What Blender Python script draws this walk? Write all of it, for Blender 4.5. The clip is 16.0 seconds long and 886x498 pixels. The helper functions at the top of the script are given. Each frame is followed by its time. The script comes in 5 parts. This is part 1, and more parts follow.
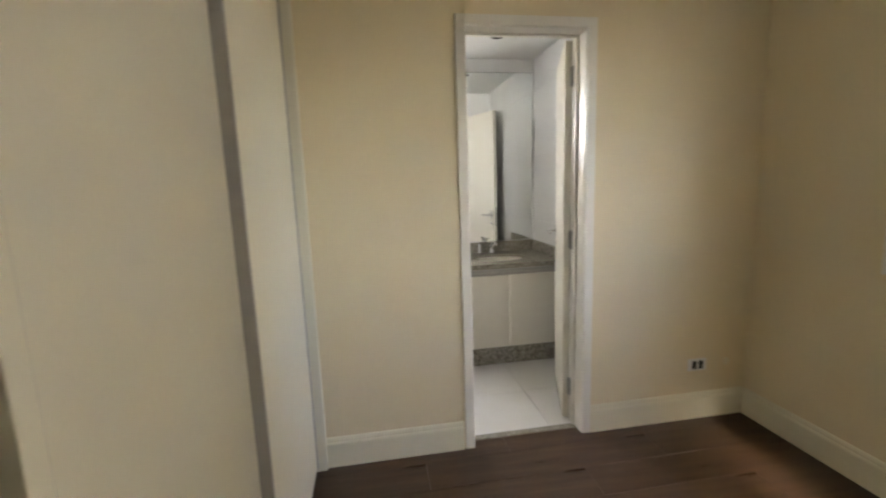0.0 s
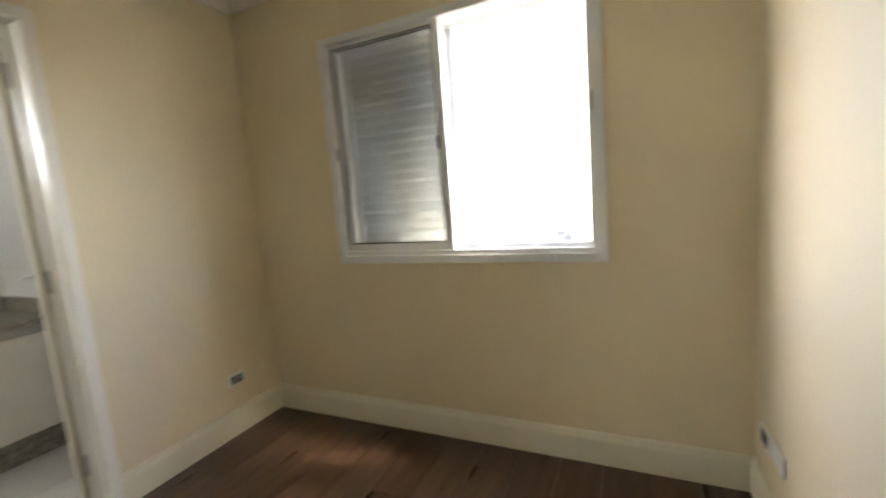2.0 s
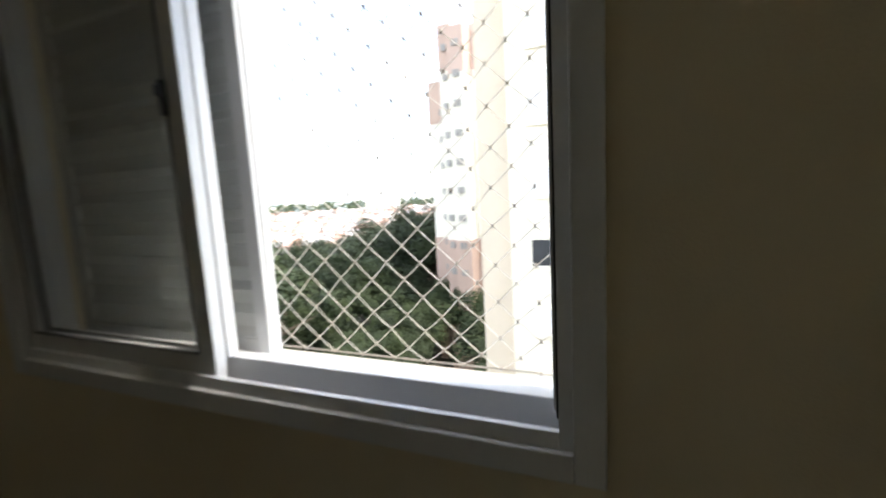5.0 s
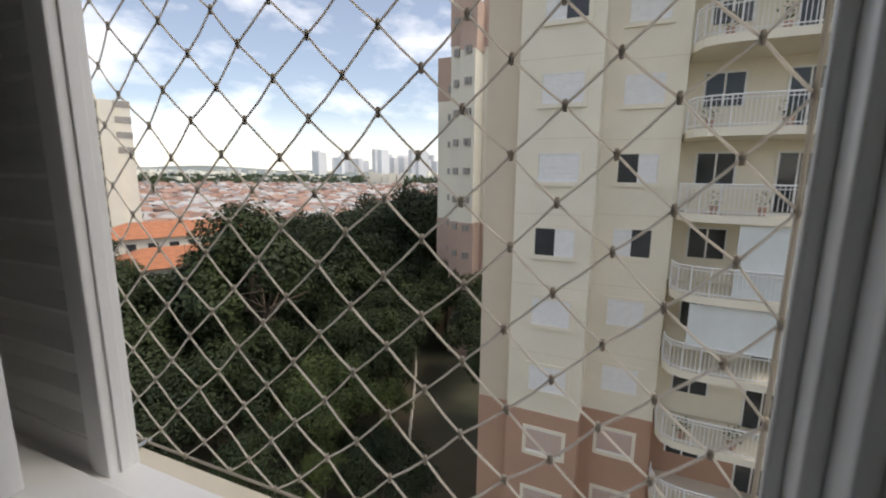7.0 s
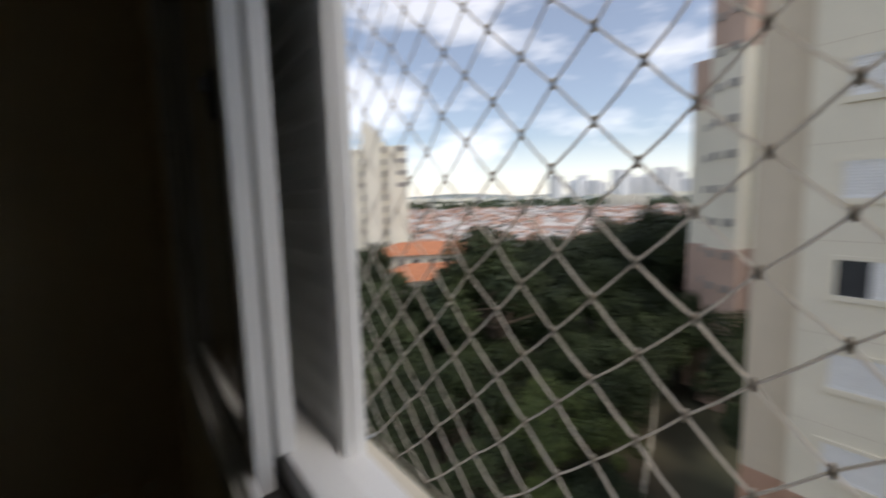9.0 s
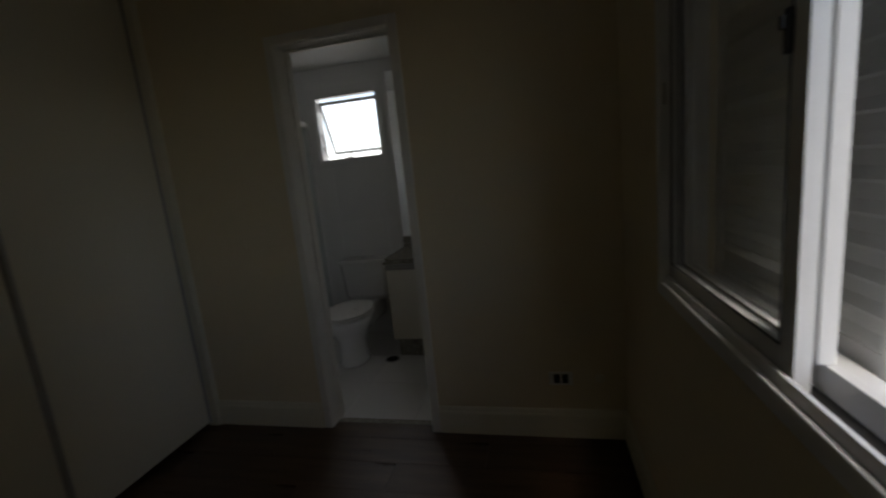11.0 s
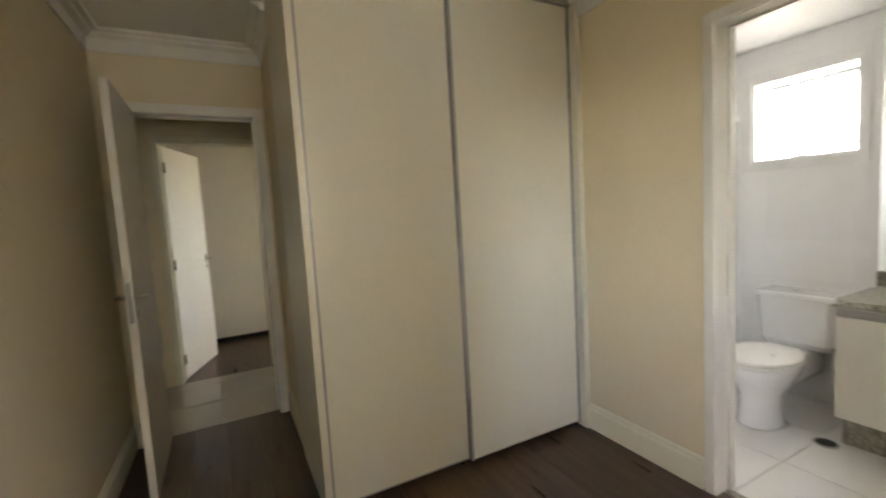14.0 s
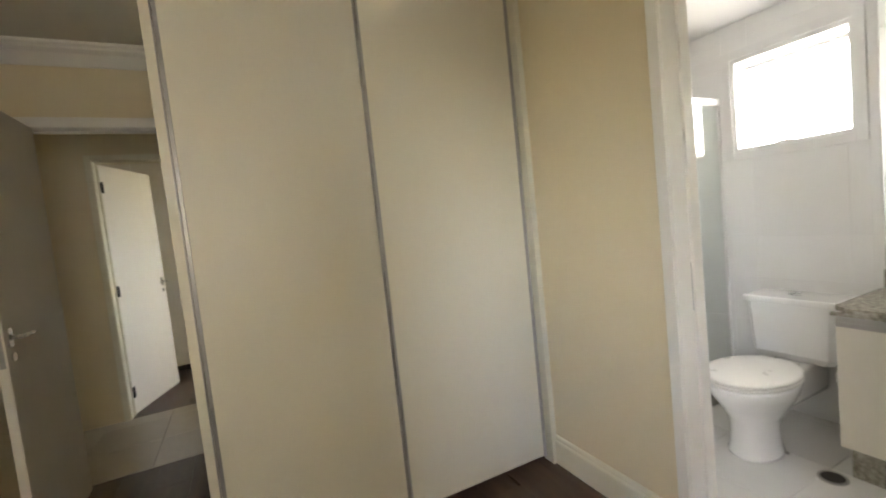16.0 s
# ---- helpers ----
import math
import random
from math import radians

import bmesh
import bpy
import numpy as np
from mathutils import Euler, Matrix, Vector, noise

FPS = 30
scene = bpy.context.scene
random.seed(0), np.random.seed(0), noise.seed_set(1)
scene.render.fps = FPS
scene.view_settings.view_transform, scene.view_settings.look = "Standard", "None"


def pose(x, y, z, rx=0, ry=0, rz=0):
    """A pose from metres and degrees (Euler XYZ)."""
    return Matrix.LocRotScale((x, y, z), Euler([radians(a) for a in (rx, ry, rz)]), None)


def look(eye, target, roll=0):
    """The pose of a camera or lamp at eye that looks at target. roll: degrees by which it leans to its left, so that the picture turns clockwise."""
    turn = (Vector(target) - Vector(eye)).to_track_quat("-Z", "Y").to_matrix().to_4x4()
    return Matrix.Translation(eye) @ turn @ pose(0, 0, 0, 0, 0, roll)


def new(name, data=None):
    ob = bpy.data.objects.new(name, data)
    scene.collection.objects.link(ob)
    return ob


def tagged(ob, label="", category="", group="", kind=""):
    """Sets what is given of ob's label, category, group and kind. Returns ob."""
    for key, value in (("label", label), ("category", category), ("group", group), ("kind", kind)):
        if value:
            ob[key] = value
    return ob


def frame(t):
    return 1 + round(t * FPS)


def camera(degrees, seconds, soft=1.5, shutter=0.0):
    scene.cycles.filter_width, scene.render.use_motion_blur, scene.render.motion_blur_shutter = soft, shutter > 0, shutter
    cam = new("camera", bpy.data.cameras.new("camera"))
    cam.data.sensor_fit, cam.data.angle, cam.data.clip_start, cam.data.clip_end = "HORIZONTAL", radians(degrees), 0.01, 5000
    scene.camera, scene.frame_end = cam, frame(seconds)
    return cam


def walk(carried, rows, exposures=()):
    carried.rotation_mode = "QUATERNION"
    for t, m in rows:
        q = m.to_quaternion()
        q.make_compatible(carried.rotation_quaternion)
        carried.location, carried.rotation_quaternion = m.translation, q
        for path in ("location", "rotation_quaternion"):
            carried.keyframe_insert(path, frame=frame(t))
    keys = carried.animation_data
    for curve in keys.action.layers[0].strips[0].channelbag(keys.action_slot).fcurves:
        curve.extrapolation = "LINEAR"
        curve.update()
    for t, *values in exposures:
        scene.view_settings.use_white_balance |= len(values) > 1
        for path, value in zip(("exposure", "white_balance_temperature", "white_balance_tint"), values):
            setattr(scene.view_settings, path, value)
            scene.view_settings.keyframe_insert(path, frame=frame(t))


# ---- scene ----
cam = camera(92.4, 16.0, soft=2.0, shutter=0.6)
# seconds, eye, target, roll
PATH = [
    (0, (0.34, -2.031, 1.39), (0.655, -0.079, 1.086), -2.0),
    (0.5, (0.339, -2.006, 1.423), (0.94, -0.128, 1.089), -2.9),
    (1, (0.29, -1.965, 1.365), (1.255, -0.24, 1.055), -3.0),
    (1.5, (0.325, -1.997, 1.325), (1.808, -0.68, 1.053), -2.8),
    (2, (0.479, -2.17, 1.306), (2.272, -1.332, 1.047), -4.6),
    (2.5, (0.685, -2.201, 1.320), (2.533, -1.483, 1.053), -4.9),
    (3, (0.892, -2.205, 1.335), (2.729, -1.481, 1.036), -3.8),
    (3.5, (1.125, -2.175, 1.338), (3.0, -1.512, 1.117), -4.7),
    (4, (1.39, -2.169, 1.36), (3.23, -1.401, 1.135), -4.6),
    (4.5, (1.651, -2.165, 1.357), (3.415, -1.264, 1.083), -2.9),
    (5, (1.862, -2.063, 1.353), (3.694, -1.302, 1.097), -3.1),
    (5.2, (1.925, -2.021, 1.36), (3.791, -1.355, 1.087), -3.6),
    (7.5, (2.332, -1.891, 1.397), (4.132, -1.088, 1.058), 1.8),
    (8, (2.347, -1.897, 1.424), (4.122, -1.007, 1.187), 0.4),
    (8.5, (2.345, -1.895, 1.42), (4.041, -0.866, 1.163), -1.3),
    (9, (2.321, -1.938, 1.410), (3.498, -0.338, 1.178), -1.6),
    (9.5, (2.255, -2.0, 1.393), (2.696, -0.08, 1.040), -0.9),
    (10, (2.165, -2.046, 1.375), (2.296, -0.09, 0.979), -2.5),
    (10.2, (2.135, -2.06, 1.38), (2.148, -0.097, 1.004), -3.6),
    (12.5, (1.968, -2.057, 1.415), (0.734, -0.507, 1.139), -4.2),
    (13, (1.949, -2.06, 1.37), (0.491, -0.704, 1.181), -3.4),
    (13.5, (1.935, -2.038, 1.371), (0.356, -0.825, 1.184), -4.7),
    (14, (1.908, -1.913, 1.378), (0.134, -1.005, 1.207), -3.4),
    (14.5, (1.923, -1.778, 1.379), (0.081, -1.021, 1.195), -3.1),
    (15, (1.916, -1.662, 1.355), (0.126, -0.785, 1.188), -4.2),
    (15.5, (1.834, -1.552, 1.353), (0.096, -0.57, 1.222), -5.4),
    (16, (1.808, -1.411, 1.36), (0.012, -0.542, 1.224), -6.0),
]
# seconds, stops, kelvin, tint
EXPOSURES = [(0, 5.12, 7150, 15), (0.5, 5.35, 7150, 15), (1.0, 5.35, 7150, 15), (1.5, 5.52, 7100, 15), (2.0, 5.22, 7050, 14), (2.5, 4.95, 6900, 13), (3.0, 4.45, 6700, 10), (3.5, 4.0, 6750, 11),
             (4.0, 3.5, 6700, 10), (4.5, 2.95, 6700, 10), (5.0, 2.35, 6700, 10), (5.2, 2.0, 6700, 10), (7.3, 0.36, 7080, 13), (8.7, 0.36, 7080, 13), (9.1, 0.1, 6800, 13),
             (9.5, -0.1, 6850, 12), (10.2, -0.05, 6800, 12), (12.3, 4.4, 7150, 14), (13.0, 4.9, 7400, 14.5), (14.0, 5.05, 7400, 14.5), (16.0, 5.15, 7400, 14.5)]
walk(cam, [(t, look(eye, target, roll)) for t, eye, target, roll in PATH], EXPOSURES)

# ---- world and sun ----
SUN_ELEVATION, SUN_AZIMUTH = 58.0, 281.0   # degrees; azimuth from +x, counter-clockwise
world = bpy.data.worlds.new("world")
scene.world = world
world.use_nodes = True
wn, wl = world.node_tree.nodes, world.node_tree.links
wn.clear()
w_out = wn.new("ShaderNodeOutputWorld")
w_bg = wn.new("ShaderNodeBackground")
w_bg.inputs["Strength"].default_value = 0.125
w_sky = wn.new("ShaderNodeTexSky")
w_sky.sky_type = "NISHITA"
w_sky.sun_disc = False
w_sky.sun_elevation = radians(SUN_ELEVATION)
w_sky.sun_rotation = radians(90.0 - SUN_AZIMUTH)
w_sky.air_density, w_sky.dust_density, w_sky.altitude = 1.0, 1.2, 750
w_co = wn.new("ShaderNodeTexCoord")
w_map = wn.new("ShaderNodeMapping")
w_map.inputs["Scale"].default_value = (1.0, 1.0, 2.3)
w_cloud = wn.new("ShaderNodeTexNoise")
w_cloud.inputs["Scale"].default_value = 3.6
w_cloud.inputs["Detail"].default_value = 7.0
w_cloud.inputs["Roughness"].default_value = 0.55
w_ramp = wn.new("ShaderNodeValToRGB")
w_ramp.color_ramp.elements[0].position, w_ramp.color_ramp.elements[1].position = 0.46, 0.60
w_ramp.color_ramp.elements[0].color = (0.18, 0.18, 0.18, 1)
w_mix = wn.new("ShaderNodeMix")
w_mix.data_type = "RGBA"
w_glow = wn.new("ShaderNodeMix")            # clouds are brighter round the veiled sun
w_glow.data_type, w_glow.blend_type = "RGBA", "ADD"
w_glow.inputs["Factor"].default_value = 0.6
w_glow.inputs["A"].default_value = (5.3, 5.3, 5.35, 1)
wl.new(w_sky.outputs["Color"], w_glow.inputs["B"])
wl.new(w_glow.outputs["Result"], w_mix.inputs["B"])
wl.new(w_co.outputs["Generated"], w_map.inputs["Vector"])
wl.new(w_map.outputs["Vector"], w_cloud.inputs["Vector"])
wl.new(w_cloud.outputs["Fac"], w_ramp.inputs["Fac"])
w_sep, w_haze, w_max = wn.new("ShaderNodeSeparateXYZ"), wn.new("ShaderNodeMapRange"), wn.new("ShaderNodeMath")
w_haze.inputs["From Min"].default_value, w_haze.inputs["From Max"].default_value = 0.0, 0.16      # pale haze towards the horizon
w_haze.inputs["To Min"].default_value, w_haze.inputs["To Max"].default_value = 0.95, 0.0
w_max.operation = "MAXIMUM"
wl.new(w_co.outputs["Generated"], w_sep.inputs["Vector"])
wl.new(w_sep.outputs["Z"], w_haze.inputs["Value"])
wl.new(w_ramp.outputs["Color"], w_max.inputs[0])
wl.new(w_haze.outputs["Result"], w_max.inputs[1])
wl.new(w_max.outputs["Value"], w_mix.inputs["Factor"])
wl.new(w_sky.outputs["Color"], w_mix.inputs["A"])
wl.new(w_mix.outputs["Result"], w_bg.inputs["Color"])
wl.new(w_bg.outputs["Background"], w_out.inputs["Surface"])

sun = new("sun", bpy.data.lights.new("sun", "SUN"))
sun.data.energy, sun.data.angle, sun.data.color = 1.9, radians(20.0), (1.0, 0.95, 0.87)
_a, _e = radians(SUN_AZIMUTH), radians(SUN_ELEVATION)
sun_dir = Vector((math.cos(_a) * math.cos(_e), math.sin(_a) * math.cos(_e), math.sin(_e)))
sun.matrix_world = look(sun_dir * 60, (0, 0, 0))


# ---- materials ----
def material(name, color, rough=0.6, metal=0.0, scale=8.0, vary=0.06, bump=0.02, fine=120.0, color2=None, rand=0.0,
             coat=0.0, stretch=(1, 1, 1), island=0.0, spec=0.5, detail=4.0):
    """Base colour with coarse stains and fine grain, roughness that varies with them, and a fine relief."""
    m = bpy.data.materials.new(name)
    m.use_nodes = True
    n, l = m.node_tree.nodes, m.node_tree.links
    b = n["Principled BSDF"]
    b.inputs["Metallic"].default_value = metal
    b.inputs["Coat Weight"].default_value = coat
    b.inputs["Specular IOR Level"].default_value = spec
    co, mp = n.new("ShaderNodeTexCoord"), n.new("ShaderNodeMapping")
    mp.inputs["Scale"].default_value = stretch
    l.new(co.outputs["Object"], mp.inputs["Vector"])
    big, small = n.new("ShaderNodeTexNoise"), n.new("ShaderNodeTexNoise")
    for t, s, d in ((big, scale, detail), (small, fine, 3.0)):
        t.inputs["Scale"].default_value, t.inputs["Detail"].default_value = s, d
        l.new(mp.outputs["Vector"], t.inputs["Vector"])
    c2 = color2 or tuple(c * (1 - vary * 2.2) for c in color)
    ramp = n.new("ShaderNodeValToRGB")
    ramp.color_ramp.elements[0].position, ramp.color_ramp.elements[1].position = 0.32, 0.68
    ramp.color_ramp.elements[0].color, ramp.color_ramp.elements[1].color = (*c2, 1), (*color, 1)
    l.new(big.outputs["Fac"], ramp.inputs["Fac"])
    hsv = n.new("ShaderNodeHueSaturation")
    l.new(ramp.outputs["Color"], hsv.inputs["Color"])
    val = n.new("ShaderNodeMapRange")
    val.inputs["To Min"].default_value, val.inputs["To Max"].default_value = 1 - vary, 1 + vary
    l.new(small.outputs["Fac"], val.inputs["Value"])
    last = val.outputs["Result"]
    for amount, node, socket in ((rand, "ShaderNodeObjectInfo", "Random"), (island, "ShaderNodeNewGeometry", "Random Per Island")):
        if amount:
            src, r, mul = n.new(node), n.new("ShaderNodeMapRange"), n.new("ShaderNodeMath")
            r.inputs["To Min"].default_value, r.inputs["To Max"].default_value = 1 - amount, 1 + amount
            mul.operation = "MULTIPLY"
            l.new(src.outputs[socket], r.inputs["Value"])
            l.new(r.outputs["Result"], mul.inputs[0])
            l.new(last, mul.inputs[1])
            last = mul.outputs["Value"]
    l.new(last, hsv.inputs["Value"])
    l.new(hsv.outputs["Color"], b.inputs["Base Color"])
    rr = n.new("ShaderNodeMapRange")
    rr.inputs["To Min"].default_value, rr.inputs["To Max"].default_value = max(0.02, rough - 0.08), min(1, rough + 0.08)
    l.new(big.outputs["Fac"], rr.inputs["Value"])
    l.new(rr.outputs["Result"], b.inputs["Roughness"])
    if bump:
        bp = n.new("ShaderNodeBump")
        bp.inputs["Strength"].default_value, bp.inputs["Distance"].default_value = 0.6, bump
        l.new(small.outputs["Fac"], bp.inputs["Height"])
        l.new(bp.outputs["Normal"], b.inputs["Normal"])
    return m


def palette(name, colours, rough=0.8, islands=True):
    """One of several flat paints, chosen piece by piece."""
    m = bpy.data.materials.new(name)
    m.use_nodes = True
    n, l = m.node_tree.nodes, m.node_tree.links
    b = n["Principled BSDF"]
    src = n.new("ShaderNodeNewGeometry")
    ramp = n.new("ShaderNodeValToRGB")
    ramp.color_ramp.interpolation = "CONSTANT"
    el = ramp.color_ramp.elements
    while len(el) < len(colours):
        el.new(0.5)
    for i, c in enumerate(colours):
        el[i].position = i / len(colours)
        el[i].color = (*c, 1)
    l.new(src.outputs["Random Per Island"], ramp.inputs["Fac"])
    co, nz, mx = n.new("ShaderNodeTexCoord"), n.new("ShaderNodeTexNoise"), n.new("ShaderNodeHueSaturation")
    nz.inputs["Scale"].default_value = 0.35
    nz.inputs["Detail"].default_value = 5.0
    l.new(co.outputs["Object"], nz.inputs["Vector"])
    mr = n.new("ShaderNodeMapRange")
    mr.inputs["To Min"].default_value, mr.inputs["To Max"].default_value = 0.75, 1.25
    l.new(nz.outputs["Fac"], mr.inputs["Value"])
    l.new(mr.outputs["Result"], mx.inputs["Value"])
    l.new(ramp.outputs["Color"], mx.inputs["Color"])
    l.new(mx.outputs["Color"], b.inputs["Base Color"])
    b.inputs["Roughness"].default_value = rough
    return m


def glass(name, tint=(1, 1, 1), rough=0.0):
    m = bpy.data.materials.new(name)
    m.use_nodes = True
    b = m.node_tree.nodes["Principled BSDF"]
    b.inputs["Base Color"].default_value = (*tint, 1)
    b.inputs["Transmission Weight"].default_value = 1.0
    b.inputs["Roughness"].default_value = rough
    b.inputs["IOR"].default_value = 1.45
    return m


WALL = material("cream_wall_paint", (0.78, 0.675, 0.47), 0.62, scale=1.3, vary=0.02, bump=0.0012, fine=260)
SKIRT = material("cream_baseboard_paint", (0.80, 0.75, 0.585), 0.45, scale=2.0, vary=0.02, bump=0.0005, fine=160)
CEIL = material("ceiling_paint", (0.78, 0.75, 0.67), 0.75, scale=1.2, vary=0.02, bump=0.001, fine=220)
CEILB = material("white_bathroom_ceiling_paint", (0.86, 0.86, 0.84), 0.7, scale=1.2, vary=0.015, bump=0.001, fine=220)
WHITE = material("white_enamel", (0.82, 0.79, 0.72), 0.35, scale=3.0, vary=0.015, bump=0.0004, fine=140)
LEAFW = material("white_door_paint", (0.81, 0.77, 0.68), 0.4, scale=2.0, vary=0.02, bump=0.0006, fine=90, stretch=(1, 1, 0.2))
WARD = material("beige_laminate", (0.755, 0.712, 0.585), 0.38, scale=1.5, vary=0.02, bump=0.0004, fine=200, stretch=(1, 1, 0.25))
ALU = material("grey_aluminium", (0.42, 0.40, 0.38), 0.38, metal=0.6, scale=5, vary=0.03, bump=0.0003, stretch=(1, 1, 0.1))
ALUW = material("white_aluminium", (0.80, 0.80, 0.79), 0.32, scale=4, vary=0.025, bump=0.0003, fine=150)
SHUT = material("white_shutter_slat", (0.72, 0.73, 0.71), 0.42, scale=5, vary=0.05, bump=0.0005, fine=120)
PLANK = material("dark_wood_laminate", (0.108, 0.060, 0.033), 0.30, scale=2.2, vary=0.14, bump=0.0012, fine=60,
                 color2=(0.052, 0.028, 0.016), rand=0.06, stretch=(0.9, 9, 9), detail=7)
TILE = material("white_floor_tile", (0.80, 0.79, 0.76), 0.18, scale=3, vary=0.025, bump=0.0003, rand=0.03)
HTILE = material("beige_hall_tile", (0.66, 0.60, 0.50), 0.22, scale=3, vary=0.03, bump=0.0003, rand=0.03)
WTILE = material("white_wall_tile", (0.86, 0.86, 0.85), 0.2, scale=2, vary=0.015, bump=0.0003, rand=0.015)
GROUT = material("grey_grout", (0.50, 0.48, 0.45), 0.85, scale=20, vary=0.08, bump=0.001)
GRAN = material("grey_green_granite", (0.46, 0.44, 0.38), 0.14, scale=55, vary=0.12, bump=0.0002, fine=190,
                color2=(0.21, 0.19, 0.155), detail=8)
PORC = material("white_porcelain", (0.86, 0.86, 0.85), 0.08, scale=3, vary=0.01, bump=0.0, coat=0.5)
CHROME = material("chrome", (0.75, 0.75, 0.76), 0.12, metal=1.0, scale=10, vary=0.02, bump=0.0)
STEEL = material("brushed_steel", (0.42, 0.41, 0.39), 0.32, metal=1.0, scale=20, vary=0.05, bump=0.0003)
BLACK = material("black_plastic", (0.03, 0.03, 0.03), 0.45, scale=20, vary=0.1, bump=0.0003)
DARK = material("dark_recess", (0.035, 0.03, 0.026), 0.7, scale=10, vary=0.1, bump=0.0005)
PLAST = material("white_switch_plastic", (0.80, 0.79, 0.75), 0.3, scale=10, vary=0.01, bump=0.0)
CORD = material("net_cord", (0.86, 0.82, 0.76), 0.85, scale=60, vary=0.08, bump=0.0, fine=900)
KNOT = material("net_knot", (0.68, 0.64, 0.58), 0.9, scale=60, vary=0.1, bump=0.0, fine=900)
for _m, _c in ((CORD, (0.84, 0.80, 0.74)), (KNOT, (0.62, 0.58, 0.52))):     # thin plastic fibre lets light through
    _n, _l = _m.node_tree.nodes, _m.node_tree.links
    _t, _x = _n.new("ShaderNodeBsdfTranslucent"), _n.new("ShaderNodeMixShader")
    _t.inputs["Color"].default_value = (*_c, 1)
    _x.inputs["Fac"].default_value = 0.68
    _l.new(_n["Principled BSDF"].outputs["BSDF"], _x.inputs[1])
    _l.new(_t.outputs["BSDF"], _x.inputs[2])
    _l.new(_x.outputs["Shader"], _n["Material Output"].inputs["Surface"])
GLASS = glass("window_glass", (0.97, 0.99, 0.98))
SHOWER = glass("shower_glass", (0.93, 0.98, 0.96))
MIRROR = bpy.data.materials.new("mirror_silver")
MIRROR.use_nodes = True
_b = MIRROR.node_tree.nodes["Principled BSDF"]
_b.inputs["Base Color"].default_value = (0.88, 0.90, 0.89, 1)
_b.inputs["Metallic"].default_value, _b.inputs["Roughness"].default_value = 1.0, 0.01
# outside
FACADE = material("cream_render", (0.83, 0.765, 0.62), 0.85, scale=0.5, vary=0.04, bump=0.004, fine=14)
# darker tone of render for the tower's side wall and string courses
FACADE2 = material("darker_render", (0.66, 0.57, 0.44), 0.85, scale=0.5, vary=0.04, bump=0.004, fine=14)
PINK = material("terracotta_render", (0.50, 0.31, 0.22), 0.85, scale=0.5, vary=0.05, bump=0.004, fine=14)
# the same terracotta, paled so its colour carries the haze of distance
PINKF = material("haze_tinted_terracotta", (0.56, 0.41, 0.33), 0.85, scale=0.3, vary=0.05, bump=0.0, fine=6)
FARW = material("pale_tower_render", (0.83, 0.79, 0.67), 0.85, scale=0.2, vary=0.04, bump=0.0, fine=5)
FARG = material("grey_window_strip", (0.38, 0.36, 0.33), 0.5, scale=0.5, vary=0.1, bump=0.0, fine=5)
OWALL = material("pale_exterior_render", (0.70, 0.65, 0.54), 0.85, scale=0.6, vary=0.05, bump=0.003, fine=20)
RAILW = material("white_railing_paint", (0.80, 0.79, 0.76), 0.4, scale=4, vary=0.03, bump=0.0)
PANE = material("dark_window_pane", (0.05, 0.055, 0.06), 0.06, scale=2, vary=0.1, bump=0.0)
CURTAIN = material("white_balcony_blind", (0.72, 0.75, 0.72), 0.55, scale=1, vary=0.04, bump=0.002, fine=10)
ROOFT = material("orange_roof_tiles", (0.50, 0.20, 0.10), 0.85, scale=1.2, vary=0.12, bump=0.03, fine=8)
BARK = material("bark", (0.13, 0.10, 0.075), 0.9, scale=5, vary=0.2, bump=0.02, fine=30)
LEAVES = [material("dark_leaves", (0.034, 0.046, 0.017), 0.6, scale=0.6, vary=0.15, bump=0.0, fine=4, color2=(0.018, 0.028, 0.014), island=0.22, spec=0.2),
          material("mid_leaves", (0.044, 0.060, 0.021), 0.6, scale=0.6, vary=0.15, bump=0.0, fine=4, color2=(0.024, 0.036, 0.017), island=0.22, spec=0.2),
          material("light_leaves", (0.15, 0.185, 0.055), 0.6, scale=0.6, vary=0.15, bump=0.0, fine=4, color2=(0.062, 0.085, 0.034), island=0.35, spec=0.2)]
GROUND = material("ground_earth_and_grass", (0.055, 0.062, 0.034), 0.95, scale=0.05, vary=0.15, bump=0.0, fine=0.6, color2=(0.095, 0.068, 0.045), detail=8)
PATHM = material("red_brown_paving", (0.15, 0.085, 0.062), 0.9, scale=0.8, vary=0.1, bump=0.004, fine=10)
# distance haze is mixed into the hills' greyish green
HILL = material("haze_tinted_hill_woods", (0.15, 0.185, 0.155), 0.95, scale=0.006, vary=0.12, bump=0.0, fine=0.05, color2=(0.27, 0.30, 0.30), detail=9)
# pale grey that stands in for haze over the far towers
SKYT = material("haze_tinted_far_towers", (0.80, 0.80, 0.80), 0.9, scale=0.02, vary=0.06, bump=0.0, fine=0.4, island=0.14)
HOUSES = palette("house_paints", [(0.62, 0.59, 0.55), (0.46, 0.37, 0.31), (0.70, 0.69, 0.67), (0.40, 0.27, 0.21), (0.58, 0.54, 0.48), (0.34, 0.29, 0.26)])
ROOFS = palette("house_roofs", [(0.36, 0.21, 0.15), (0.33, 0.31, 0.30), (0.39, 0.25, 0.19), (0.46, 0.44, 0.42), (0.29, 0.18, 0.14), (0.50, 0.48, 0.46)])


# ---- mesh helpers ----
def finish(name, bm, mat, smooth=False):
    me = bpy.data.meshes.new(name)
    bm.normal_update()
    bm.to_mesh(me)
    bm.free()
    me.materials.append(mat)
    if smooth:
        for p in me.polygons:
            p.use_smooth = True
    return me


def part(name, bm, mat, parent, label="", smooth=False):
    ob = new(name, finish(name, bm, mat, smooth))
    ob.parent = parent
    if label:
        tagged(ob, label)
    return ob


